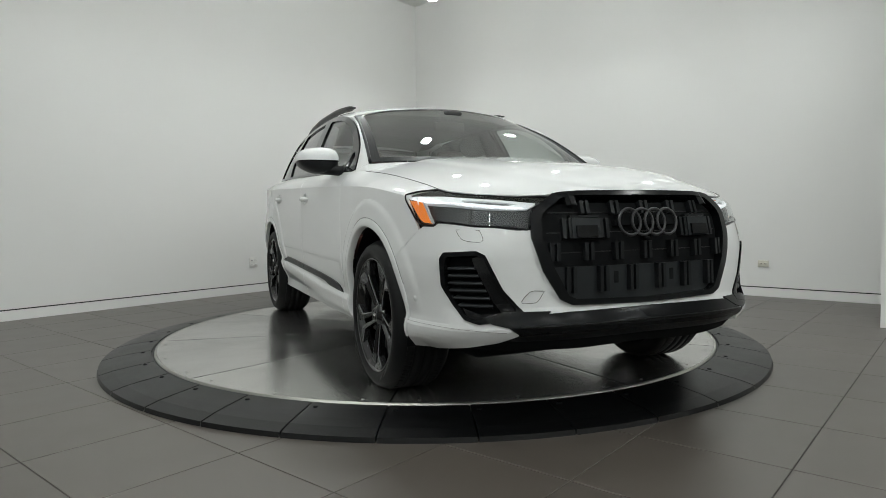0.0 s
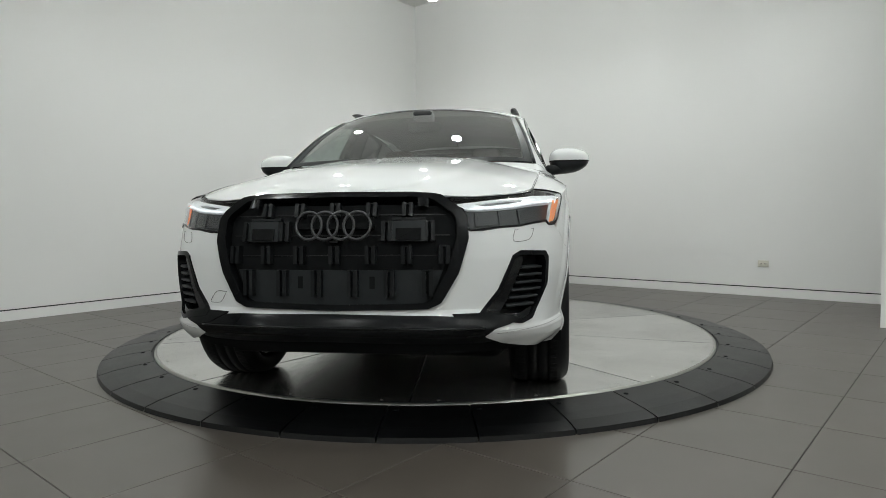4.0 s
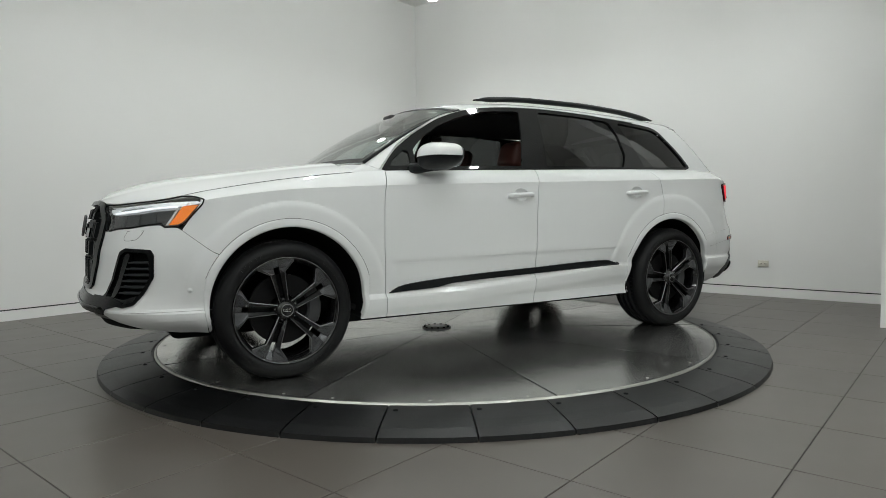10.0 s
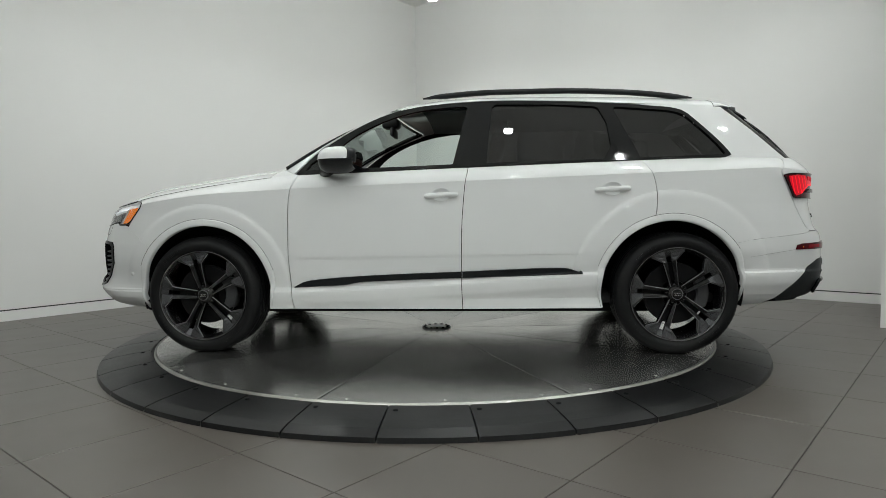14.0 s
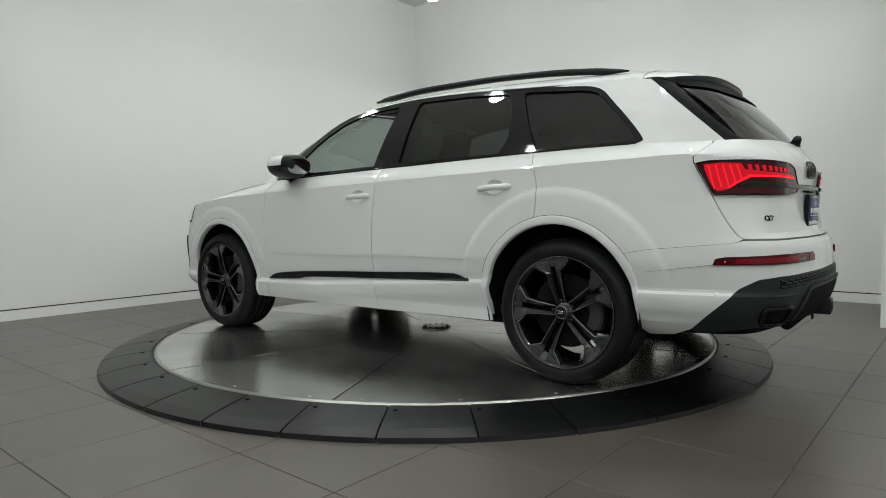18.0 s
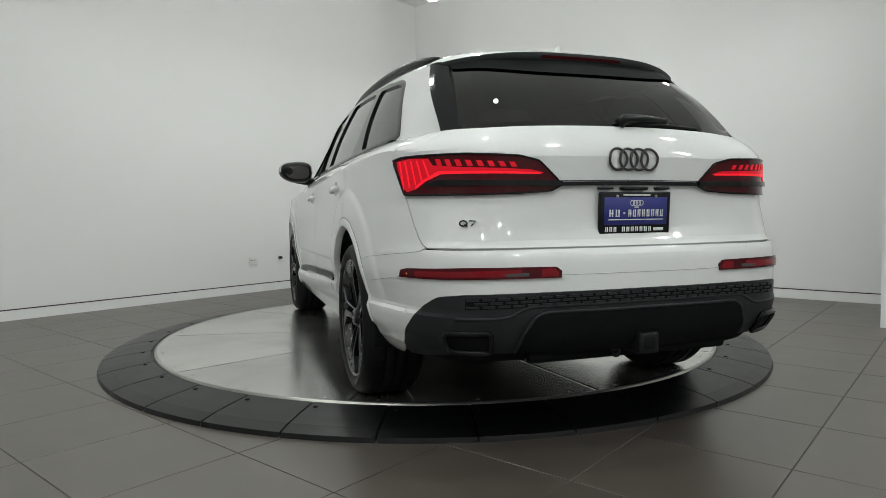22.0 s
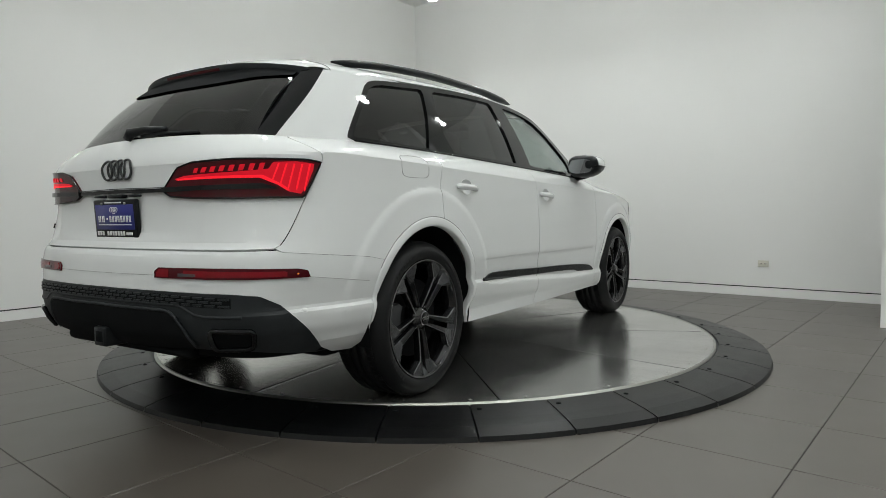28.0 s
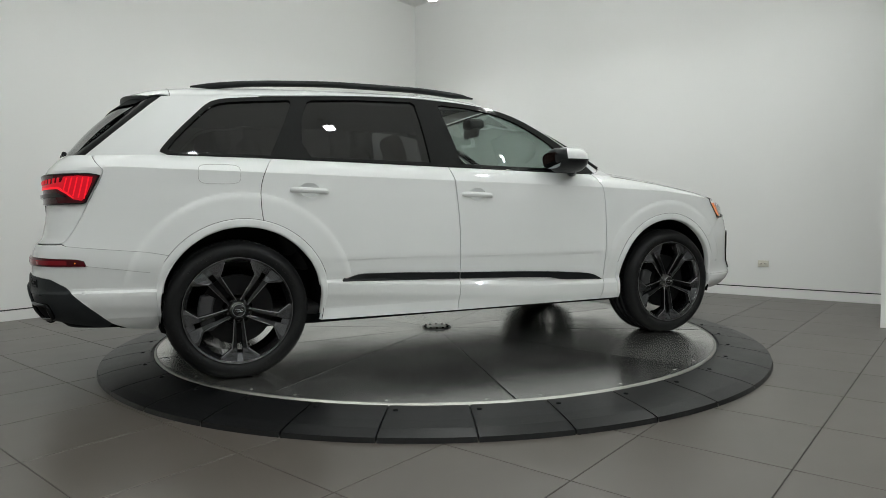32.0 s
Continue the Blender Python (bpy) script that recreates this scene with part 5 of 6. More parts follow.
    groove(sm((F(0.50), 0.560), (F(0.555), 0.558), (F(0.59), 0.518), (F(0.585), 0.510), (F(0.54), 0.512), (F(0.525), 0.52), (F(0.50), 0.56), n=18)[:-1], "tow_cover_line", True)
    for x, z in ((1.985, 0.512), (-2.235, 0.508)):
        for m in (1, -1):
            p, n = skin(X(x), z)[0] * np.array((1, m, 1)), skin_n(X(x), z)[0] * np.array((1, m, 1))
            ob = part("parking_sensor", lathe([(0, 0.002), (0.010, 0.0018), (0.011, 0), (0.0135, 0.0008), (0.0145, 0)], 14, "Z"), PAINT, CAR)
            ob.matrix_basis = Matrix.Translation(OFF + Vector(p)) @ Vector(n).to_track_quat("Z", "Y").to_matrix().to_4x4()


def rings(parent, place, z, r, step, thick, material):
    for k in range(4):
        y = (k - 1.5) * step
        path = [place(y + r * math.cos(a), z + r * math.sin(a)) for a in np.linspace(0, 2 * math.pi, 40, endpoint=False)]
        part("emblem_ring", tube(path, thick, 8, closed=True), material, parent)


def build_rear():
    lamp = [(X(-2.145), 1.095), (X(-2.20), 1.104), (R(0.70), 1.106), (R(0.50), 1.098), (R(0.42), 1.080), (R(0.345), 1.012), (R(0.325), 0.988), (R(0.37), 0.966), (R(0.50), 0.957), (R(0.70), 0.953), (X(-2.22), 0.956)]
    # along the skin from the outer end inwards
    glow_a = [(5.345, 0.968), (5.318, 1.00), (5.290, 1.062), (5.285, 1.088), (5.36, 1.096), (5.455, 1.092), (5.475, 1.066), (5.60, 1.057), (5.88, 1.047), (5.936, 1.036), (5.926, 1.029), (5.726, 1.031), (5.514, 1.031), (5.440, 1.004), (5.395, 0.977)]
    hot = [(5.39, 0.985), (5.425, 1.008), (5.500, 1.042), (5.726, 1.041), (5.88, 1.037), (5.925, 1.034), (5.920, 1.030), (5.726, 1.032), (5.514, 1.032), (5.440, 1.005), (5.397, 0.980)]
    for m in (False, True):
        h = part("tail_lamp", cut_panel(lamp, lift(0.012), cell=0.010, rim=0.03, mirror=m), RED_DARK, CAR, "wide red tail lamp, lit")
        part("tail_light_band", cut_panel(glow_a, lift(0.0145), cell=0.006, rim=0.002, mirror=m), RED_GLOW, h, "glowing red light band")
        part("tail_light_line", cut_panel(hot, lift(0.0155), cell=0.004, rim=0.001, mirror=m), RED_HOT, h, "bright red light line")
        for k in range(5):
            s0, z0 = 5.300 + 0.032 * k, (0.978, 0.985, 0.992, 1.006, 1.020)[k]
            strip = [(s0 + 0.028, z0), (s0 + 0.034, z0), (s0 + 0.007, 1.086), (s0, 1.086)]
            part("tail_light_strip", cut_panel(strip, lift(0.0158), cell=0.003, rim=0.001, mirror=m), RED_HOT, h)
        for k in range(8):
            s0 = 5.488 + k * 0.0435
            z0, z1 = 1.062 - 0.0008 * k, 1.089 - 0.0020 * k
            seg = [(s0 + 0.012, z0), (s0 + 0.033, z0), (s0 + 0.024, z1 - 0.003), (s0 + 0.020, z1), (s0, z1)]
            part("tail_light_segment", cut_panel(seg, lift(0.0145), cell=0.004, rim=0.002, mirror=m), RED_GLOW, h)
        bead = [tuple(lift(0.011)(s, z)[0] * np.array((1, -1 if m else 1, 1))) for s, z in resample(lamp + lamp[:1], 120, False)[:-1]]
        part("lamp_edge", tube(bead, 0.0042, 8, closed=True), BLACK_GLOSS, h)
        low = [(5.420, 0.988), (5.505, 1.010), (5.70, 1.006), (5.90, 1.005), (6.015, 1.003), (6.015, 0.983), (5.90, 0.985), (5.70, 0.988), (5.46, 0.988)]
        part("tail_lamp_wing", cut_panel(low, lift(0.024), cell=0.007, rim=0.018, mirror=m), BLACK_GLOSS, h)
        rf = [(X(-2.215), 0.640), (X(-2.225), 0.668), (X(-2.26), 0.676), (R(0.70), 0.684), (R(0.38), 0.683), (R(0.358), 0.668), (R(0.36), 0.642), (R(0.70), 0.640)]
        g = part("rear_reflector", cut_panel(rf, lift(0.008), cell=0.009, rim=0.015, mirror=m), RED_DARK, CAR, "long red rear reflector and fog lamp")
        part("reflector_lens", cut_panel([(X(-2.30), 0.648), (X(-2.30), 0.668), (R(0.51), 0.674), (R(0.51), 0.649)], lift(0.0095), cell=0.01, rim=0.002, mirror=m), RED_LENS, g)
        part("reverse_lamp", cut_panel([(5.768, 0.650), (5.768, 0.660), (5.856, 0.662), (5.856, 0.650)], lift(0.0095), cell=0.01, rim=0.002, mirror=m), LENS_DARK, g)
        part("fog_lens", cut_panel([(R(0.435), 0.647), (R(0.435), 0.676), (R(0.385), 0.677), (R(0.37), 0.662), (R(0.372), 0.647)], lift(0.0095), cell=0.008, rim=0.002, mirror=m), RED_LENS, g)
        p = lift(0.0085)(X(-2.262), 0.656)[0] * np.array((1, -1 if m else 1, 1))
        ob = part("marker_glint", rbox((-0.003, -0.003, -0.003), (0.003, 0.003, 0.003), 0.0012, 1), AMBER, g)
        ob.location = p
    strip = [(R(0.0001), 1.003), (R(0.35), 1.000), (R(0.35), 0.984), (R(0.0001), 0.987)]
    part("rear_strip", cut_panel(mirrored_r(strip), lift(0.018), cell=0.008, rim=0.03), BLACK_GLOSS, CAR, "gloss black strip between the tail lamps")
    part("rear_strip_edge", cut_panel(mirrored_r([(R(0.0001), 1.008), (R(0.34), 1.005), (R(0.34), 1.002), (R(0.0001), 1.0045)]), lift(0.020), cell=0.008, rim=0.01), DARK_PLASTIC, CAR)
    emb = mat("rear_emblem_grey", (0.05, 0.052, 0.052), 0.3, metal=0.3, var=0.1)
    rings(CAR, lambda y, z: lift(0.008)(R(y), z)[0], 1.088, 0.0398, 0.0485, 0.0052, emb)
    # model badge: a ring with a tail and an angled stroke
    at = lambda s, z: lift(0.004)(s, z)[0]
    bd = part("model_badge", tube([at(5.611 - 0.015 * math.cos(a), 0.8455 + 0.0098 * math.sin(a)) for a in np.linspace(0, 2 * math.pi, 24, endpoint=False)], 0.0030, 6, closed=True), BLACK_GLOSS, CAR, "small dark model badge")
    part("badge_stroke", tube([at(5.616, 0.841), at(5.628, 0.834)], 0.0030, 6), BLACK_GLOSS, bd)
    part("badge_stroke", tube([at(5.635, 0.855), at(5.660, 0.854), at(5.643, 0.836)], 0.0032, 6), BLACK_GLOSS, bd)
    # plate
    M = Matrix.Translation(Vector((-2.470, 0.001, 0.878))) @ Matrix.Rotation(radians(-3.5), 4, "Y")
    fr = part("plate_frame", rbox((-0.014, -0.162, -0.084), (0.006, 0.162, 0.083), 0.006, 2, M), BLACK_TRIM, CAR, "black dealer plate frame")
    part("plate", rbox((-0.0165, -0.144, -0.046), (-0.012, 0.144, 0.062), 0.001, 1, M), PLATE_BLUE, fr, "blue dealer insert plate")
    def pbar(y0, y1, z0, z1, material=WHITE_MARK):
        part("plate_mark", rbox((-0.0185, y0, z0), (-0.0158, y1, z1), 0.0006, 1, M), material, fr)
    for y in (-0.088, 0.088):
        part("plate_screw", rbox((-0.021, y - 0.006, 0.060), (-0.013, y + 0.006, 0.072), 0.003, 1, M), STEEL_TRIM, fr)
    # unreadably small lines and names as bars; y runs to the car's left, which is the reader's left
    pbar(-0.062, 0.062, 0.0675, 0.0735)
    for k in range(4):
        y = (1.5 - k) * 0.013
        bm = tube([tuple(M @ Vector((-0.018, y + 0.010 * math.cos(a), 0.040 + 0.010 * math.sin(a)))) for a in np.linspace(0, 2 * math.pi, 18, endpoint=False)], 0.0014, 5, closed=True)
        part("plate_mark", bm, WHITE_MARK, fr)
    pbar(-0.010, 0.010, 0.0215, 0.0255)
    for y0, y1 in ((0.070, 0.128), (-0.128, 0.040)):
        n = max(2, int((y1 - y0) / 0.0205))
        w = (y1 - y0) / n
        for k in range(n):
            for q in (0.22, 0.62):
                pbar(y0 + (k + q) * w, y0 + (k + q + 0.20) * w, -0.014, 0.014)
            pbar(y0 + (k + 0.16) * w, y0 + (k + 0.86) * w, (-0.014, -0.003, 0.010)[k % 3], (-0.010, 0.001, 0.014)[k % 3])
    pbar(0.051, 0.059, -0.004, 0.004)
    pbar(-0.125, 0.125, -0.027, -0.0232)
    for y0, y1 in ((0.085, 0.142), (-0.075, 0.066)):
        n = max(2, int((y1 - y0) / 0.0185))
        w = (y1 - y0) / n
        for k in range(n):
            for q in (0.2, 0.6):
                pbar(y0 + (k + q) * w, y0 + (k + q + 0.24) * w, -0.072, -0.053)
    pbar(-0.128, -0.082, -0.070, -0.058)
    # lamps and latch over the plate
    part("gate_handle", rbox((-2.483, -0.06, 0.967), (-2.44, 0.06, 0.981), 0.006, 2), BLACK_TRIM, CAR)
    for y in (-0.13, 0.13):
        part("plate_lamp", rbox((-2.485, y - 0.03, 0.970), (-2.44, y + 0.03, 0.980), 0.004, 1), DARK_PLASTIC, CAR)
    # lower apron
    ap = [(R(0.0001), 0.590), (R(0.4), 0.588), (R(0.70), 0.583)] + xs([(-2.375, 0.572), (-2.32, 0.534), (-2.22, 0.429), (-2.13, 0.334), (-2.16, 0.318), (-2.25, 0.325)]) + [(R(0.76), 0.350), (R(0.60), 0.356), (R(0.30), 0.352), (R(0.0001), 0.352)]
    apron = part("rear_apron", cut_panel(mirrored_r(ap), lift(0.002), cell=0.013, rim=0.03), DARK_PLASTIC, CAR, "matt black lower rear apron")
    # ribbed band
    ribs = [(R(0.0001), 0.583), (R(0.4), 0.579), (R(0.70), 0.570), (R(0.70), 0.530), (R(0.4), 0.538), (R(0.0001), 0.543)]
    # blacker strip: the shade between the ribs put into colour
    part("rib_backing", cut_panel(mirrored_r(ribs), lift(0.004), cell=0.013, rim=0.004), SHADOW_BLACK, apron)
    for row in range(3):
        z = 0.576 - row * 0.0135
        for k in range(-13, 14):
            y = k * 0.052 + (0.026 if row % 2 else 0)
            if abs(y) > 0.70:
                continue
            seg = [(R(y - 0.021) if y - 0.021 >= 0 else 2 * S_END - R(-(y - 0.021)), z - 0.0045), (R(y + 0.021) if y + 0.021 >= 0 else 2 * S_END - R(-(y + 0.021)), z - 0.0045)]
            a, b = seg[0][0], seg[1][0]
            f = lift(0.0075)
            g = lift(0.001)
            zz = -0.012 * (abs(y) / 0.7) ** 2
            rows = [[tuple(h(s, q + zz)[0]) for h, q in ((g, z - 0.0052), (f, z - 0.0035), (f, z + 0.0035), (g, z + 0.0052))] for s in (a, b)]
            part("apron_rib", grid_bm(rows, (-2, y, z)), DARK_PLASTIC, apron, smooth=False)
    # raised centre edge
    line = mirrored_r([(R(0.735), 0.495), (R(0.60), 0.494), (R(0.555), 0.500), (R(0.49), 0.533), (R(0.46), 0.537), (R(0.0001), 0.541)])
    part("apron_edge", tube([tuple(lift(-0.002)(s, z)[0]) for s, z in resample(line, 70, False)], 0.008, 8), DARK_PLASTIC, apron)
    panel = mirrored_r([(R(0.0001), 0.516), (R(0.40), 0.513), (R(0.44), 0.508), (R(0.465), 0.492), (R(0.505), 0.430), (R(0.53), 0.365), (R(0.30), 0.356), (R(0.0001), 0.356)])
    # stands proud; its blacker colour gives the shade of a recess
    part("apron_panel", cut_panel(panel, lift(0.012), cell=0.013, rim=0.02), SHADOW_BLACK, apron)
    part("panel_ledge", tube([tuple(lift(0.011)(s, z + 0.004)[0]) for s, z in resample(mirrored_r([(R(0.53), 0.365), (R(0.505), 0.430), (R(0.465), 0.492), (R(0.44), 0.508), (R(0.40), 0.513), (R(0.0001), 0.516)]), 70, False)], 0.006, 8), DARK_PLASTIC, apron)
    # tail pipe trims
    for m in (1, -1):
        ro = [(R(0.618), 0.374), (R(0.618), 0.436), (R(0.628), 0.446), (R(0.758), 0.444), (R(0.768), 0.434), (R(0.762), 0.384), (R(0.745), 0.372), (R(0.628), 0.366)]
        path = [tuple(lift(0.012)(s, z)[0] * np.array((1, m, 1))) for s, z in resample(ro + ro[:1], 40, False)[:-1]]
        ex = part("tailpipe_trim", tube(path, 0.011, 8, closed=True), BLACK_GLOSS, CAR, "squared black tailpipe trim")
        part("tailpipe_inside", cut_panel(ro, lift(0.006), cell=0.02, rim=0, mirror=m < 0), SHADOW_BLACK, ex)
    # the bumper crease's shade, drawn on the skin as grey lines
    part("bumper_crease", tube([tuple(lift(0.0004)(s, 0.652)[0]) for s in np.linspace(R(0.356), 2 * S_END - R(0.356), 30)], 0.0010, 5), LINE_GREY, CAR)
    for m in (1, -1):
        part("bumper_crease", tube([tuple(lift(0.0004)(X(x), 0.640 - 0.040 * (x + 2.215) / 0.29)[0] * np.array((1, m, 1))) for x in np.linspace(-2.215, -1.925, 16)], 0.0010, 5), LINE_GREY, CAR)
    hit = part("tow_hitch", rbox((-2.575, -0.044, 0.335), (-2.42, 0.042, 0.418), 0.008, 2), BLACK_TRIM, CAR, "square black tow hitch receiver")
    part("hitch_opening", rbox((-2.577, -0.028, 0.352), (-2.57, 0.026, 0.402), 0.004, 1), SHADOW_BLACK, hit)
    part("hitch_loop", tube([(-2.50, 0.100 + 0.014 * math.cos(a), 0.335 + 0.016 * math.sin(a)) for a in np.linspace(0, 2 * math.pi, 16, endpoint=False)], 0.006, 6, closed=True), BLACK_TRIM, hit)
    part("hitch_bar", tube([(-2.44, -0.45, 0.335), (-2.44, 0.45, 0.335)], 0.03, 10), SHADOW_BLACK, hit)


def build_side_details():
    for m in (1, -1):
        for x0, x1, z in ((-0.162, 0.050, 0.997), (-1.212, -0.995, 1.020)):
            # grip
            rows = []
            for k in np.linspace(0, 1, 18):
                x = x0 + (x1 - x0) * k
                t = min(1.0, min(k, 1 - k) * 6)
                t = math.sqrt(1 - (1 - t) ** 2)
                h = 0.010 + 0.0065 * t
                o = 0.006 + 0.030 * math.sin(math.pi * min(max((k - 0.02) / 0.96, 0), 1)) ** 0.35
                row = []
                for a in np.linspace(0, 2 * math.pi, 11):
                    p = lift(max(0.001, o - 0.012 + 0.011 * math.cos(a)))(X(x), z + 0.010 * (0.5 - k) + h * math.sin(a))[0]
                    row.append((p[0], p[1] * m, p[2]))
                rows.append(row)
            bm = grid_bm(rows)
            bmesh.ops.recalc_face_normals(bm, faces=bm.faces)
            hd = part("door_handle", bm, PAINT, CAR, "body-coloured door handle")
            # cup behind the grip
            xc, rows = (x0 + x1) / 2, []
            for r, o in ((1.01, 0.0004), (0.95, -0.003), (0.80, -0.011), (0.5, -0.019), (0.02, -0.022)):
                rows.append([tuple(lift(o)(X(xc + 0.058 * r * math.cos(a)), z + 0.004 + 0.040 * r * math.sin(a))[0] * np.array((1, m, 1))) for a in np.linspace(0, 2 * math.pi, 25)])
            cu = grid_bm(rows)
            cu.normal_update()
            if sum(f.normal.y * m for f in cu.faces) < 0:
                bmesh.ops.reverse_faces(cu, faces=cu.faces)
            part("handle_cup", cu, PAINT, hd)
        # door mirror
        y0 = 0.905
        def ell(c, r, p=2.6, zmin=-1, zmax=1, n=20, k=14, a0=-math.pi, a1=math.pi):
            rows = []
            for v in np.linspace(zmin, zmax, k):
                b = math.asin(max(-1, min(1, v)))
                cz, cr = math.sin(b), math.cos(b)
                row = []
                for a in np.linspace(a0, a1, n + 1):
                    ca, sa = math.cos(a), math.sin(a)
                    row.append((c[0] + r[0] * math.copysign(abs(cr) ** (2 / p), 1) * math.copysign(abs(ca) ** (2 / p), ca), (c[1] + r[1] * abs(cr) ** (2 / p) * math.copysign(abs(sa) ** (2 / p), sa)) * m, c[2] + r[2] * math.copysign(abs(cz) ** (2 / p), cz)))
                rows.append(row)
            return rows
        c = (0.578, 1.012, 1.222)

        def moulded(rows):
            """Narrow towards the foot and the outer end, the face raked back."""
            out = []
            for row in rows:
                q = []
                for x, y, z in row:
                    dx, dy, dz = x - c[0], y * m - c[1], (z - c[2]) / 0.08
                    low = max(0.0, -dz) ** 2
                    dy = dy * (1 - 0.22 * low) - 0.022 * low
                    dx = dx * (1 - 0.12 * low) - 0.10 * max(0.0, dy) - 0.012 * dz
                    q.append((c[0] + dx, (c[1] + dy) * m, z - 0.10 * max(0.0, dy) * dz))
                out.append(q)
            return out
        mir = part("door_mirror", grid_bm(moulded(ell(c, (0.118, 0.126, 0.083), 3.1, -1, 1, n=32, k=20)), c), BLACK_TRIM, CAR, "door mirror with white cap and black base")
        part("mirror_cap", grid_bm(moulded(ell((c[0] + 0.002, c[1], c[2]), (0.123, 0.130, 0.086), 3.1, 0.0, 1, a0=-2.0, a1=2.0, n=32, k=12)), c, rim=0.005), PAINT, mir, "white mirror cap")
        part("mirror_crease", tube([r for r in moulded(ell((c[0] + 0.002, c[1], c[2] - 0.004), (0.1215, 0.1285, 0.085), 3.1, 0.0, 0.001, a0=-2.5, a1=2.5, n=40, k=2))[0]], 0.003, 6), BLACK_GLOSS, mir)
        part("mirror_arm", tube([(0.70, 0.875 * m, 1.155), (0.66, 0.93 * m, 1.160), (0.62, 1.0 * m, 1.165)], [0.035, 0.032, 0.028], 10), BLACK_TRIM, mir)
        gl = prism([(0.088 * math.copysign(abs(math.cos(a)) ** 0.7, math.cos(a)), 0.052 * math.copysign(abs(math.sin(a)) ** 0.7, math.sin(a))) for a in np.linspace(0, 2 * math.pi, 28, endpoint=False)], -0.004, 0.004, Matrix(((0, 0, 1, 0), (1, 0, 0, 0), (0, 1, 0, 0), (0, 0, 0, 1))))
        gl.transform(Matrix.Rotation(radians(-9), 4, "Y") @ Matrix.Rotation(radians(-7 * m), 4, "Z"))
        gl.transform(Matrix.Translation((c[0] - 0.120, (c[1] - 0.006) * m, c[2] - 0.004)))
        part("mirror_glass", gl, MIRROR_GLASS, mir, smooth=False)
    # fuel flap on the right
    pts = [(X(-1.575 + 0.106 * math.copysign(abs(math.cos(a)) ** 0.45, math.cos(a))), 1.106 + 0.052 * math.copysign(abs(math.sin(a)) ** 0.45, math.sin(a))) for a in np.linspace(0, 2 * math.pi, 40, endpoint=False)]
    path = [tuple(lift(0.0006)(s, z)[0] * np.array((1, -1, 1))) for s, z in pts]
    part("fuel_flap_line", tube(path, 0.0012, 5, closed=True), LINE_GREY, CAR)




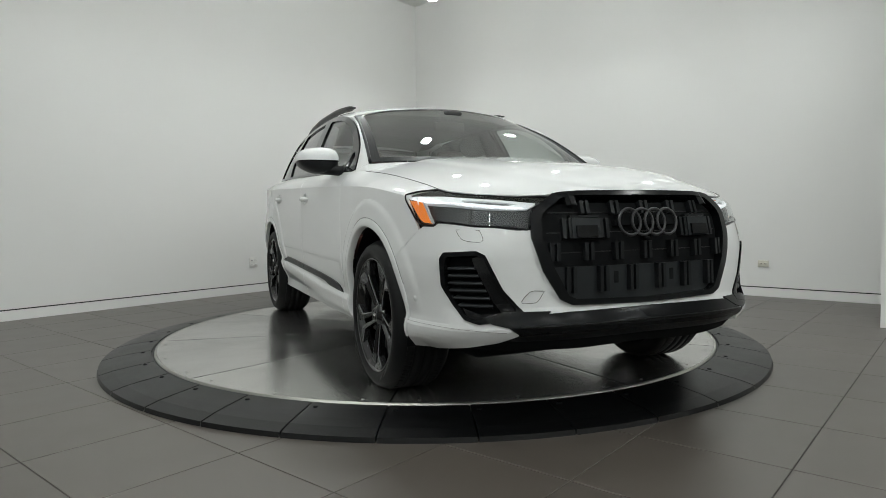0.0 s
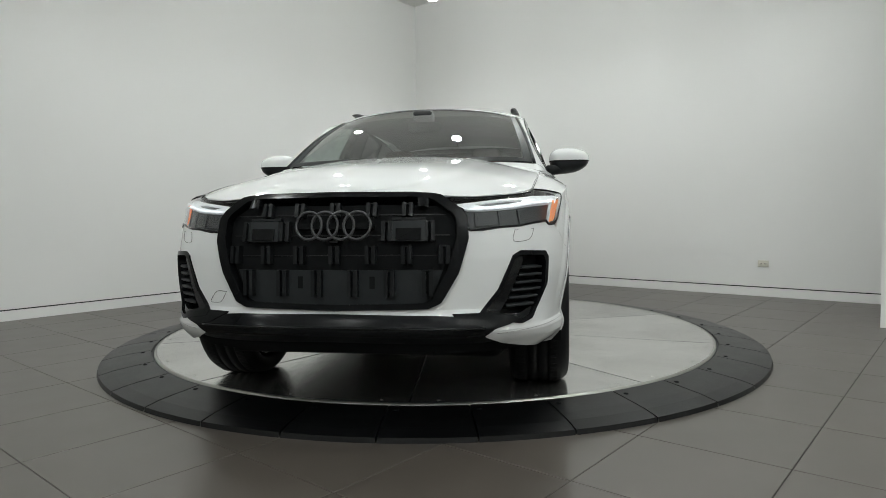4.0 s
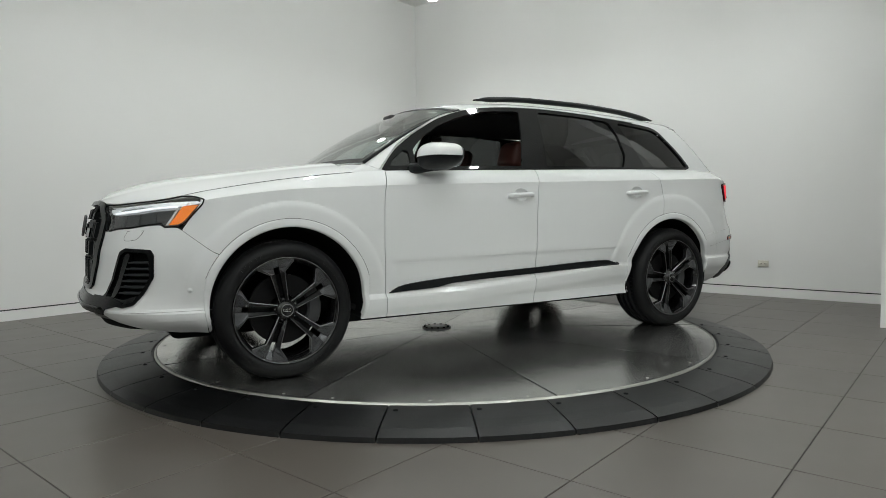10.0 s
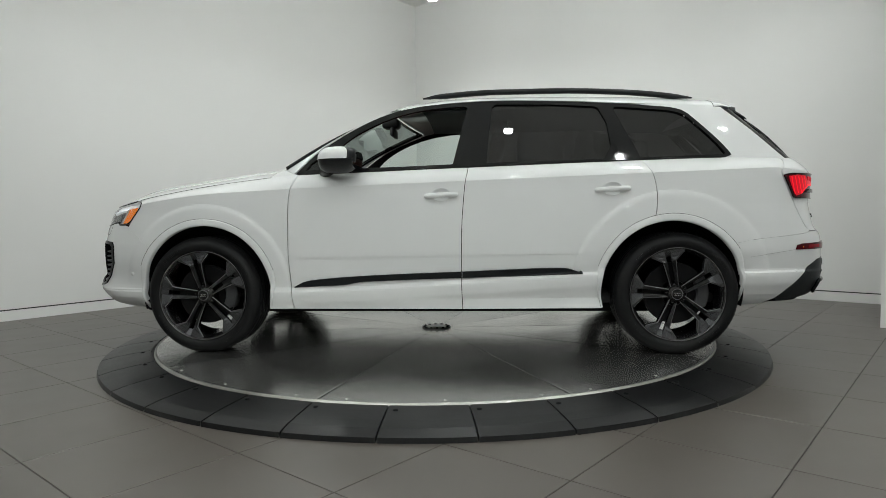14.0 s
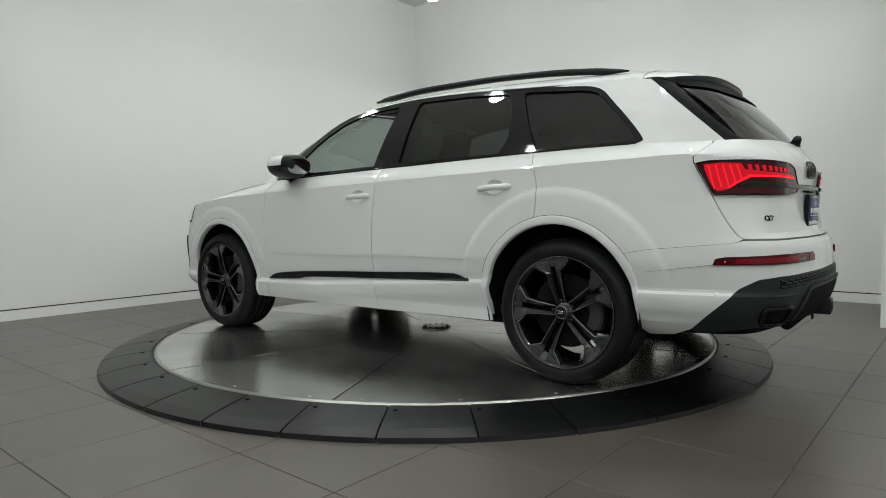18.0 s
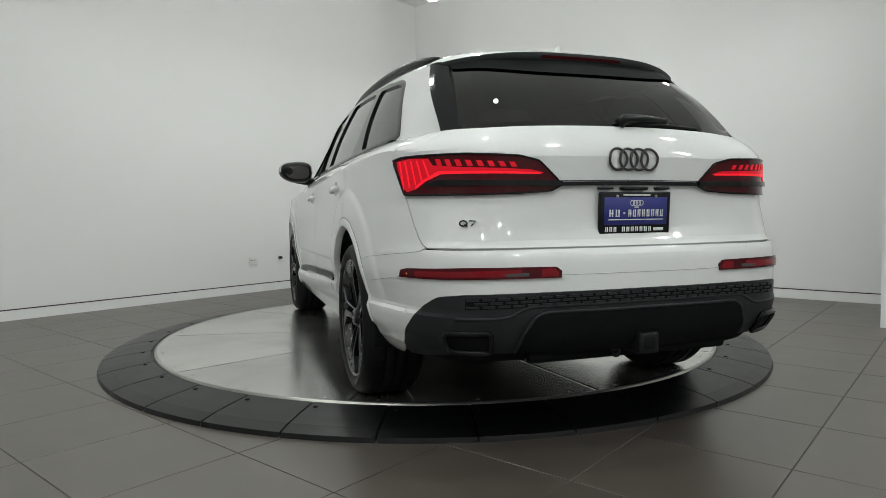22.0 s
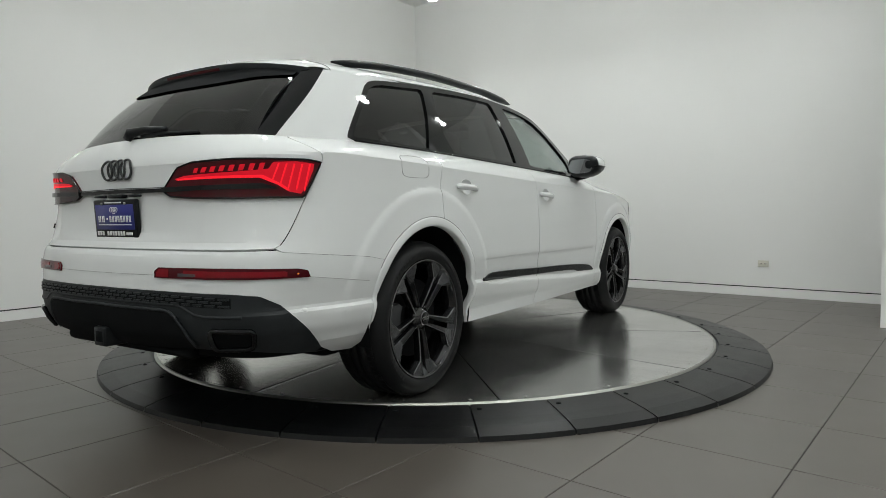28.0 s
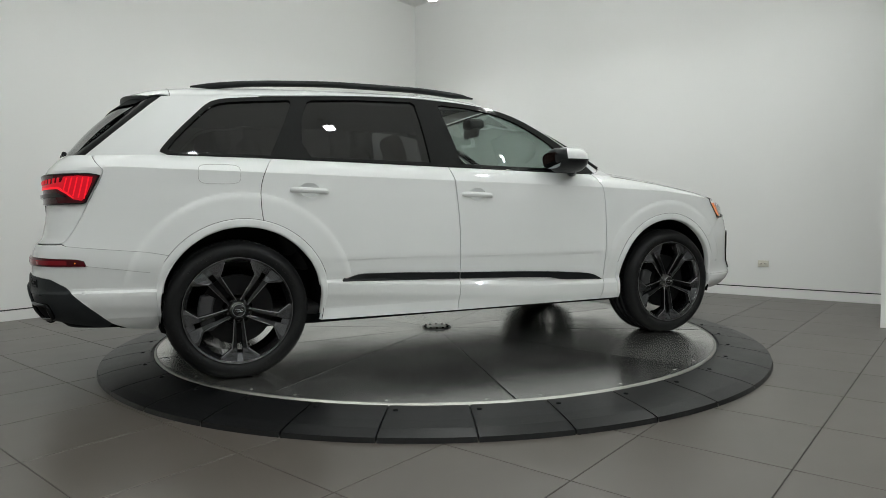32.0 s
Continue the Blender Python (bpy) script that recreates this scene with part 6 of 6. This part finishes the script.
def build_wheels():
    for nm, cx, sg in (("wheel", ARC_F[0] + 0.025, 1), ("wheel", ARC_F[0] + 0.025, -1), ("wheel", ARC_R[0] - 0.035, 1), ("wheel", ARC_R[0] - 0.035, -1)):
        w = new("wheel")
        w.parent = CAR
        w.empty_display_size = 0.1
        w["label"] = "black alloy wheel with five double spokes"
        M = Matrix.Translation(OFF + Vector((cx, 0.952 * sg, 0.374))) @ (Matrix.Rotation(math.pi, 4, "Z") if sg > 0 else Matrix.Identity(4))
        W0 = Matrix.Rotation(radians(41 if sg > 0 else 18), 4, "Y")
        w.matrix_basis = M
        # the wheel's own space: its outer face looks along -y, its axle lies on y
        tyre = [(0.287, 0.012), (0.291, 0.000), (0.302, -0.010), (0.325, -0.016), (0.342, -0.010), (0.358, 0.004), (0.370, 0.024), (0.376, 0.045)]
        for y in (0.085, 0.135, 0.185):
            tyre += [(0.379, y - 0.006), (0.369, y - 0.005), (0.369, y + 0.005), (0.379, y + 0.006)]
        tyre += [(0.377, 0.225), (0.370, 0.252), (0.345, 0.275), (0.300, 0.270), (0.287, 0.25)]
        bm = lathe(tyre, 96)
        for v in bm.verts:
            v.co.z = max(v.co.z, -0.3735)
        t = part("tyre", bm, TYRE, w)
        bm = bmesh.new()
        for k in range(84):
            a = 2 * math.pi * k / 84
            for y0, y1 in ((0.012, 0.075), (0.193, 0.255)):
                R_ = Matrix.Rotation(a, 4, "Y")
                box(bm, (0.362, y0 + 0.030, -0.0095), (0.3785, y1, 0.0095), R_) if y0 < 0.1 else box(bm, (0.362, y0, -0.0095), (0.3785, y1 - 0.018, 0.0095), R_)
        for v in bm.verts:
            v.co.z = max(v.co.z, -0.3735)
        tagged(part("tyre_tread", bm, TYRE, t, smooth=False), kind="stuff")
        bm = bmesh.new()
        for a0 in (40, 130, 220, 310):
            for i in range(7):
                a = radians(a0 + i * 4.2)
                box(bm, (0.314, -0.0165, -0.007), (0.331, -0.0150, 0.007), Matrix.Rotation(a, 4, "Y"))
        tagged(part("sidewall_lettering", bm, RUBBER, t, smooth=False), kind="stuff")
        rim = part("rim", lathe([(0.258, 0.24), (0.268, 0.10), (0.272, 0.03), (0.276, 0.004), (0.282, -0.004), (0.288, -0.004), (0.290, 0.004), (0.290, 0.02), (0.284, 0.24)], 80, close=True), RIM_BLACK, w)
        part("rim_edge", lathe([(0.2845, -0.0045), (0.2858, -0.0062), (0.2873, -0.0060), (0.2882, -0.0035)], 80), RIM_GREY, rim)
        part("rim_step", lathe([(0.279, 0.004), (0.268, 0.016), (0.262, 0.030), (0.260, 0.06)], 80), RIM_BLACK, rim)
        # five pairs of spokes: a narrow slot within each pair, broad feet at the rim
        st = [(0.048, 0.010, 0.027, 0.024), (0.110, 0.011, 0.033, 0.015), (0.165, 0.012, 0.038, 0.008), (0.205, 0.013, 0.043, 0.004), (0.228, 0.014, 0.074, 0.002), (0.250, 0.014, 0.103, 0.000), (0.2845, 0.016, 0.105, -0.002)]
        for k in range(5):
            Rk = W0 @ Matrix.Rotation(radians(72 * k), 4, "Y")
            for d in (-1, 1):
                rows, line = [], []
                for i, (r, b0, b1, y) in enumerate(st):
                    at = (lambda b: math.sqrt(r * r - b * b)) if i == len(st) - 1 else (lambda b: r)
                    mid = b0 + (b1 - b0) * 0.72
                    rows.append([(at(b), y + dy, b * d) for b, dy in ((b0, 0.034), (b0, 0.011), (b0 + 0.002, 0.008), (mid, 0.0), (b1 - 0.0025, 0.0008), (b1, 0.005), (b1, 0.034))])
                    line.append([(at(b1 - 0.0055), y - 0.0006, (b1 - 0.0055) * d), (at(b1 - 0.0008), y + 0.0018, (b1 - 0.0008) * d)])
                for nm, part_rows, m_ in (("spoke", rows[:4], RIM_SATIN), ("spoke_foot", rows[3:], RIM_FOOT)):
                    bm = grid_bm(part_rows, (0.15, 1, 0.03 * d))
                    bmesh.ops.recalc_face_normals(bm, faces=bm.faces)
                    bm.transform(Rk)
                    part(nm, bm, m_, w, smooth=False)
                bm = grid_bm(line[:-1], (0.15, 1, 0.03 * d))
                bm.transform(Rk)
                part("spoke_edge", bm, RIM_GREY, w, smooth=False)
            bm = grid_bm([[(0.238, 0.020, q) for q in (-0.0145, 0.0145)], [(0.262, 0.008, q) for q in (-0.0165, 0.0165)], [(0.2838, -0.001, q) for q in (-0.018, 0.018)]], (0.25, 1, 0))
            bm.transform(Rk)
            part("slot_end", bm, RIM_FOOT, w, smooth=False)
        part("hub", lathe([(0.0, 0.008), (0.036, 0.008), (0.040, 0.012), (0.062, 0.030), (0.066, 0.055), (0.0, 0.055)], 40), RIM_BLACK, w)
        cap = part("hub_cap", lathe([(0.0, 0.002), (0.030, 0.003), (0.034, 0.008)], 30), BLACK_GLOSS, w)
        part("hub_cap_edge", lathe([(0.0305, 0.0025), (0.0320, 0.0015), (0.0345, 0.006)], 30), RIM_GREY, w)
        for k in range(4):
            path = [((k - 1.5) * 0.0098 + 0.0075 * math.cos(a), 0.0015, 0.0075 * math.sin(a)) for a in np.linspace(0, 2 * math.pi, 14, endpoint=False)]
            part("emblem_ring", tube(path, 0.001, 5, closed=True), CHROME, w)
        for k in range(5):
            a = -radians(72 * k + (41 if sg > 0 else 18))
            ob = part("wheel_bolt", lathe([(0, 0.016), (0.009, 0.017), (0.010, 0.030)], 10), RIM_BLACK, w)
            ob.location = (0.058 * math.cos(a), 0.008, 0.058 * math.sin(a))
        part("brake_disc", lathe([(0.08, 0.075), (0.19, 0.075), (0.19, 0.105), (0.08, 0.105)], 48, close=True), BRAKE_DISC, w, smooth=False)
        rows = []
        for a in np.linspace(-38, 30, 12):
            e = 1.0 if -36 < a < 28 else 0.86
            c_, s_ = math.cos(radians(a) + (0 if sg > 0 else math.pi)), math.sin(radians(a) + (0 if sg > 0 else math.pi))
            rows.append([(r_ * c_, y, -r_ * s_) for r_, y in ((0.13, 0.112), (0.13, 0.056), (0.14, 0.048), (0.195 * e, 0.050), (0.206 * e, 0.060), (0.206 * e, 0.112), (0.13, 0.112))])
        cal = grid_bm(rows)
        for r_ in (rows[0], rows[-1]):
            cal.faces.new([cal.verts.new(p) for p in r_[:-1]])
        bmesh.ops.recalc_face_normals(cal, faces=cal.faces)
        part("brake_caliper", cal, BRAKE_GREY, w, smooth=False)


def build_cabin():
    part("cabin_floor", rbox((-2.1, -0.80, 0.30), (1.05, 0.80, 0.36), 0.02, 1), CABIN, CAR)
    part("underbody", rbox((-1.90, -0.66, 0.22), (2.05, 0.66, 0.32), 0.04, 2), SHADOW_BLACK, CAR)
    part("underbody", rbox((-1.0, -0.80, 0.262), (1.0, 0.80, 0.30), 0.015, 1), SHADOW_BLACK, CAR)
    part("undertray", prism([(1.95, -0.62), (2.18, -0.66), (2.30, -0.50), (2.345, 0), (2.30, 0.50), (2.18, 0.66), (1.95, 0.62)], 0.325, 0.345), SHADOW_BLACK, CAR, smooth=False)
    part("undertray", prism([(-1.85, -0.64), (-2.20, -0.72), (-2.40, -0.55), (-2.44, 0), (-2.40, 0.55), (-2.20, 0.72), (-1.85, 0.64)], 0.352, 0.372), SHADOW_BLACK, CAR, smooth=False)
    part("axle_tunnel", tube([(-1.5, -0.8, 0.36), (-1.5, 0.8, 0.36)], 0.06, 10), SHADOW_BLACK, CAR)
    part("axle_tunnel", tube([(1.5, -0.8, 0.36), (1.5, 0.8, 0.36)], 0.06, 10), SHADOW_BLACK, CAR)
    # headliner under the roof
    rows = [[(x, y, 1.615 - 0.04 * (abs(y) / 0.6) ** 3 - (0.03 if x < -1.3 else 0)) for y in np.linspace(-0.62, 0.62, 13)] for x in np.linspace(0.12, -1.80, 12)]
    part("headliner", grid_bm(rows, (-0.8, 0, 2.5)), CABIN, CAR)
    for m in (1, -1):
        rows = [[green(x, z, -0.05) for z in (1.0, 1.10, 1.15)] for x in np.linspace(0.9, -1.9, 20)]
        rows = [[(x, (y if i else y - 0.05) * m, z) for i, (x, y, z) in enumerate(r)] for r in rows]
        part("door_card", grid_bm(rows), CABIN, CAR)
    d = part("dashboard", rbox((0.55, -0.78, 0.75), (0.98, 0.78, 1.115), 0.06, 3), CABIN, CAR)
    part("instrument_hood", rbox((0.50, 0.18, 1.06), (0.80, 0.56, 1.165), 0.04, 3), CABIN, d)
    # steering wheel on the left
    sw = part("steering_wheel", tube([(0.40 + 0.065 * math.sin(a) , 0.37 + 0.18 * math.cos(a), 1.02 + 0.17 * math.sin(a)) for a in np.linspace(0, 2 * math.pi, 32, endpoint=False)], 0.016, 8, closed=True), CABIN, CAR, "black steering wheel")
    part("wheel_boss", rbox((0.38, 0.29, 0.96), (0.46, 0.45, 1.08), 0.03, 2), CABIN, sw)
    mr = part("interior_mirror", rbox((0.36, -0.12, 1.47), (0.39, 0.12, 1.54), 0.015, 2), CABIN, CAR)
    part("sensor_pod", rbox((0.33, -0.07, 1.54), (0.46, 0.07, 1.61), 0.02, 2), CABIN, mr)

    def seat(x, y, w, lean, material, name, top):
        s_ = new(name)
        s_.parent = CAR
        s_.location = OFF + Vector((x, y, 0.0))
        s_["label"] = "leather seat with headrest"
        part("seat_cushion", rbox((-0.02, -w / 2, 0.55), (0.50, w / 2, 0.72), 0.05, 3), material, s_)
        Mx = Matrix.Translation((0.02, 0, 0.66)) @ Matrix.Rotation(radians(-lean), 4, "Y")
        part("seat_back", rbox((-0.10, -w / 2, 0.0), (0.06, w / 2, top), 0.055, 4, Mx), material, s_)
        part("headrest", rbox((-0.065, -0.125, top + 0.025), (0.045, 0.125, top + 0.235), 0.054, 5, Mx), material, s_)
        for q in (-0.06, 0.06):
            part("headrest_post", tube([tuple(Mx @ Vector((-0.015, q, top - 0.02))), tuple(Mx @ Vector((-0.015, q, top + 0.08)))], 0.007, 6), CHROME, s_)
    for y in (0.37, -0.37):
        seat(-0.20, y, 0.52, 18, LEATHER, "front_seat", 0.56)
    for y in (0.44, 0.0, -0.44):
        seat(-1.12, y, 0.42, 22, CABIN, "rear_seat", 0.52)
    for y in (0.33, -0.33):
        seat(-1.80, y, 0.42, 16, CABIN, "third_row_seat", 0.48)
    for m in (1, -1):
        part("seat_belt_pillar", tube([(-0.30, 0.80 * m, 1.15), (-0.34, 0.66 * m, 1.56)], 0.045, 8), CABIN, CAR)


build_skin()
build_upper()
build_front()
build_rear()
build_side_details()
build_wheels()
build_cabin()
for ob in CAR.children:
    if ob.matrix_basis == Matrix.Identity(4):
        ob.location = OFF


# ---- what moves ----
def motions():
    # the drive runs a little unevenly
    sway = fn((0, -0.13), (2, 0.18), (4, 0.42), (6, 0.0), (8, -0.27), (10, -0.07), (14, -0.14), (18, -0.09), (22, 0.18), (24, 0.46), (26, 0.42), (28, -0.25), (30, -0.48), (32, -0.13))
    rows = []
    for k in range(33):
        rows.append((float(k), pose(0, 0, 0, 0, 0, TURN0 + RATE * k + sway(float(k)))))
    walk(TURNTABLE, rows)
    walk(CAR, [(t, Matrix.Translation((0, 0, DECK)) @ m) for t, m in rows])


motions()
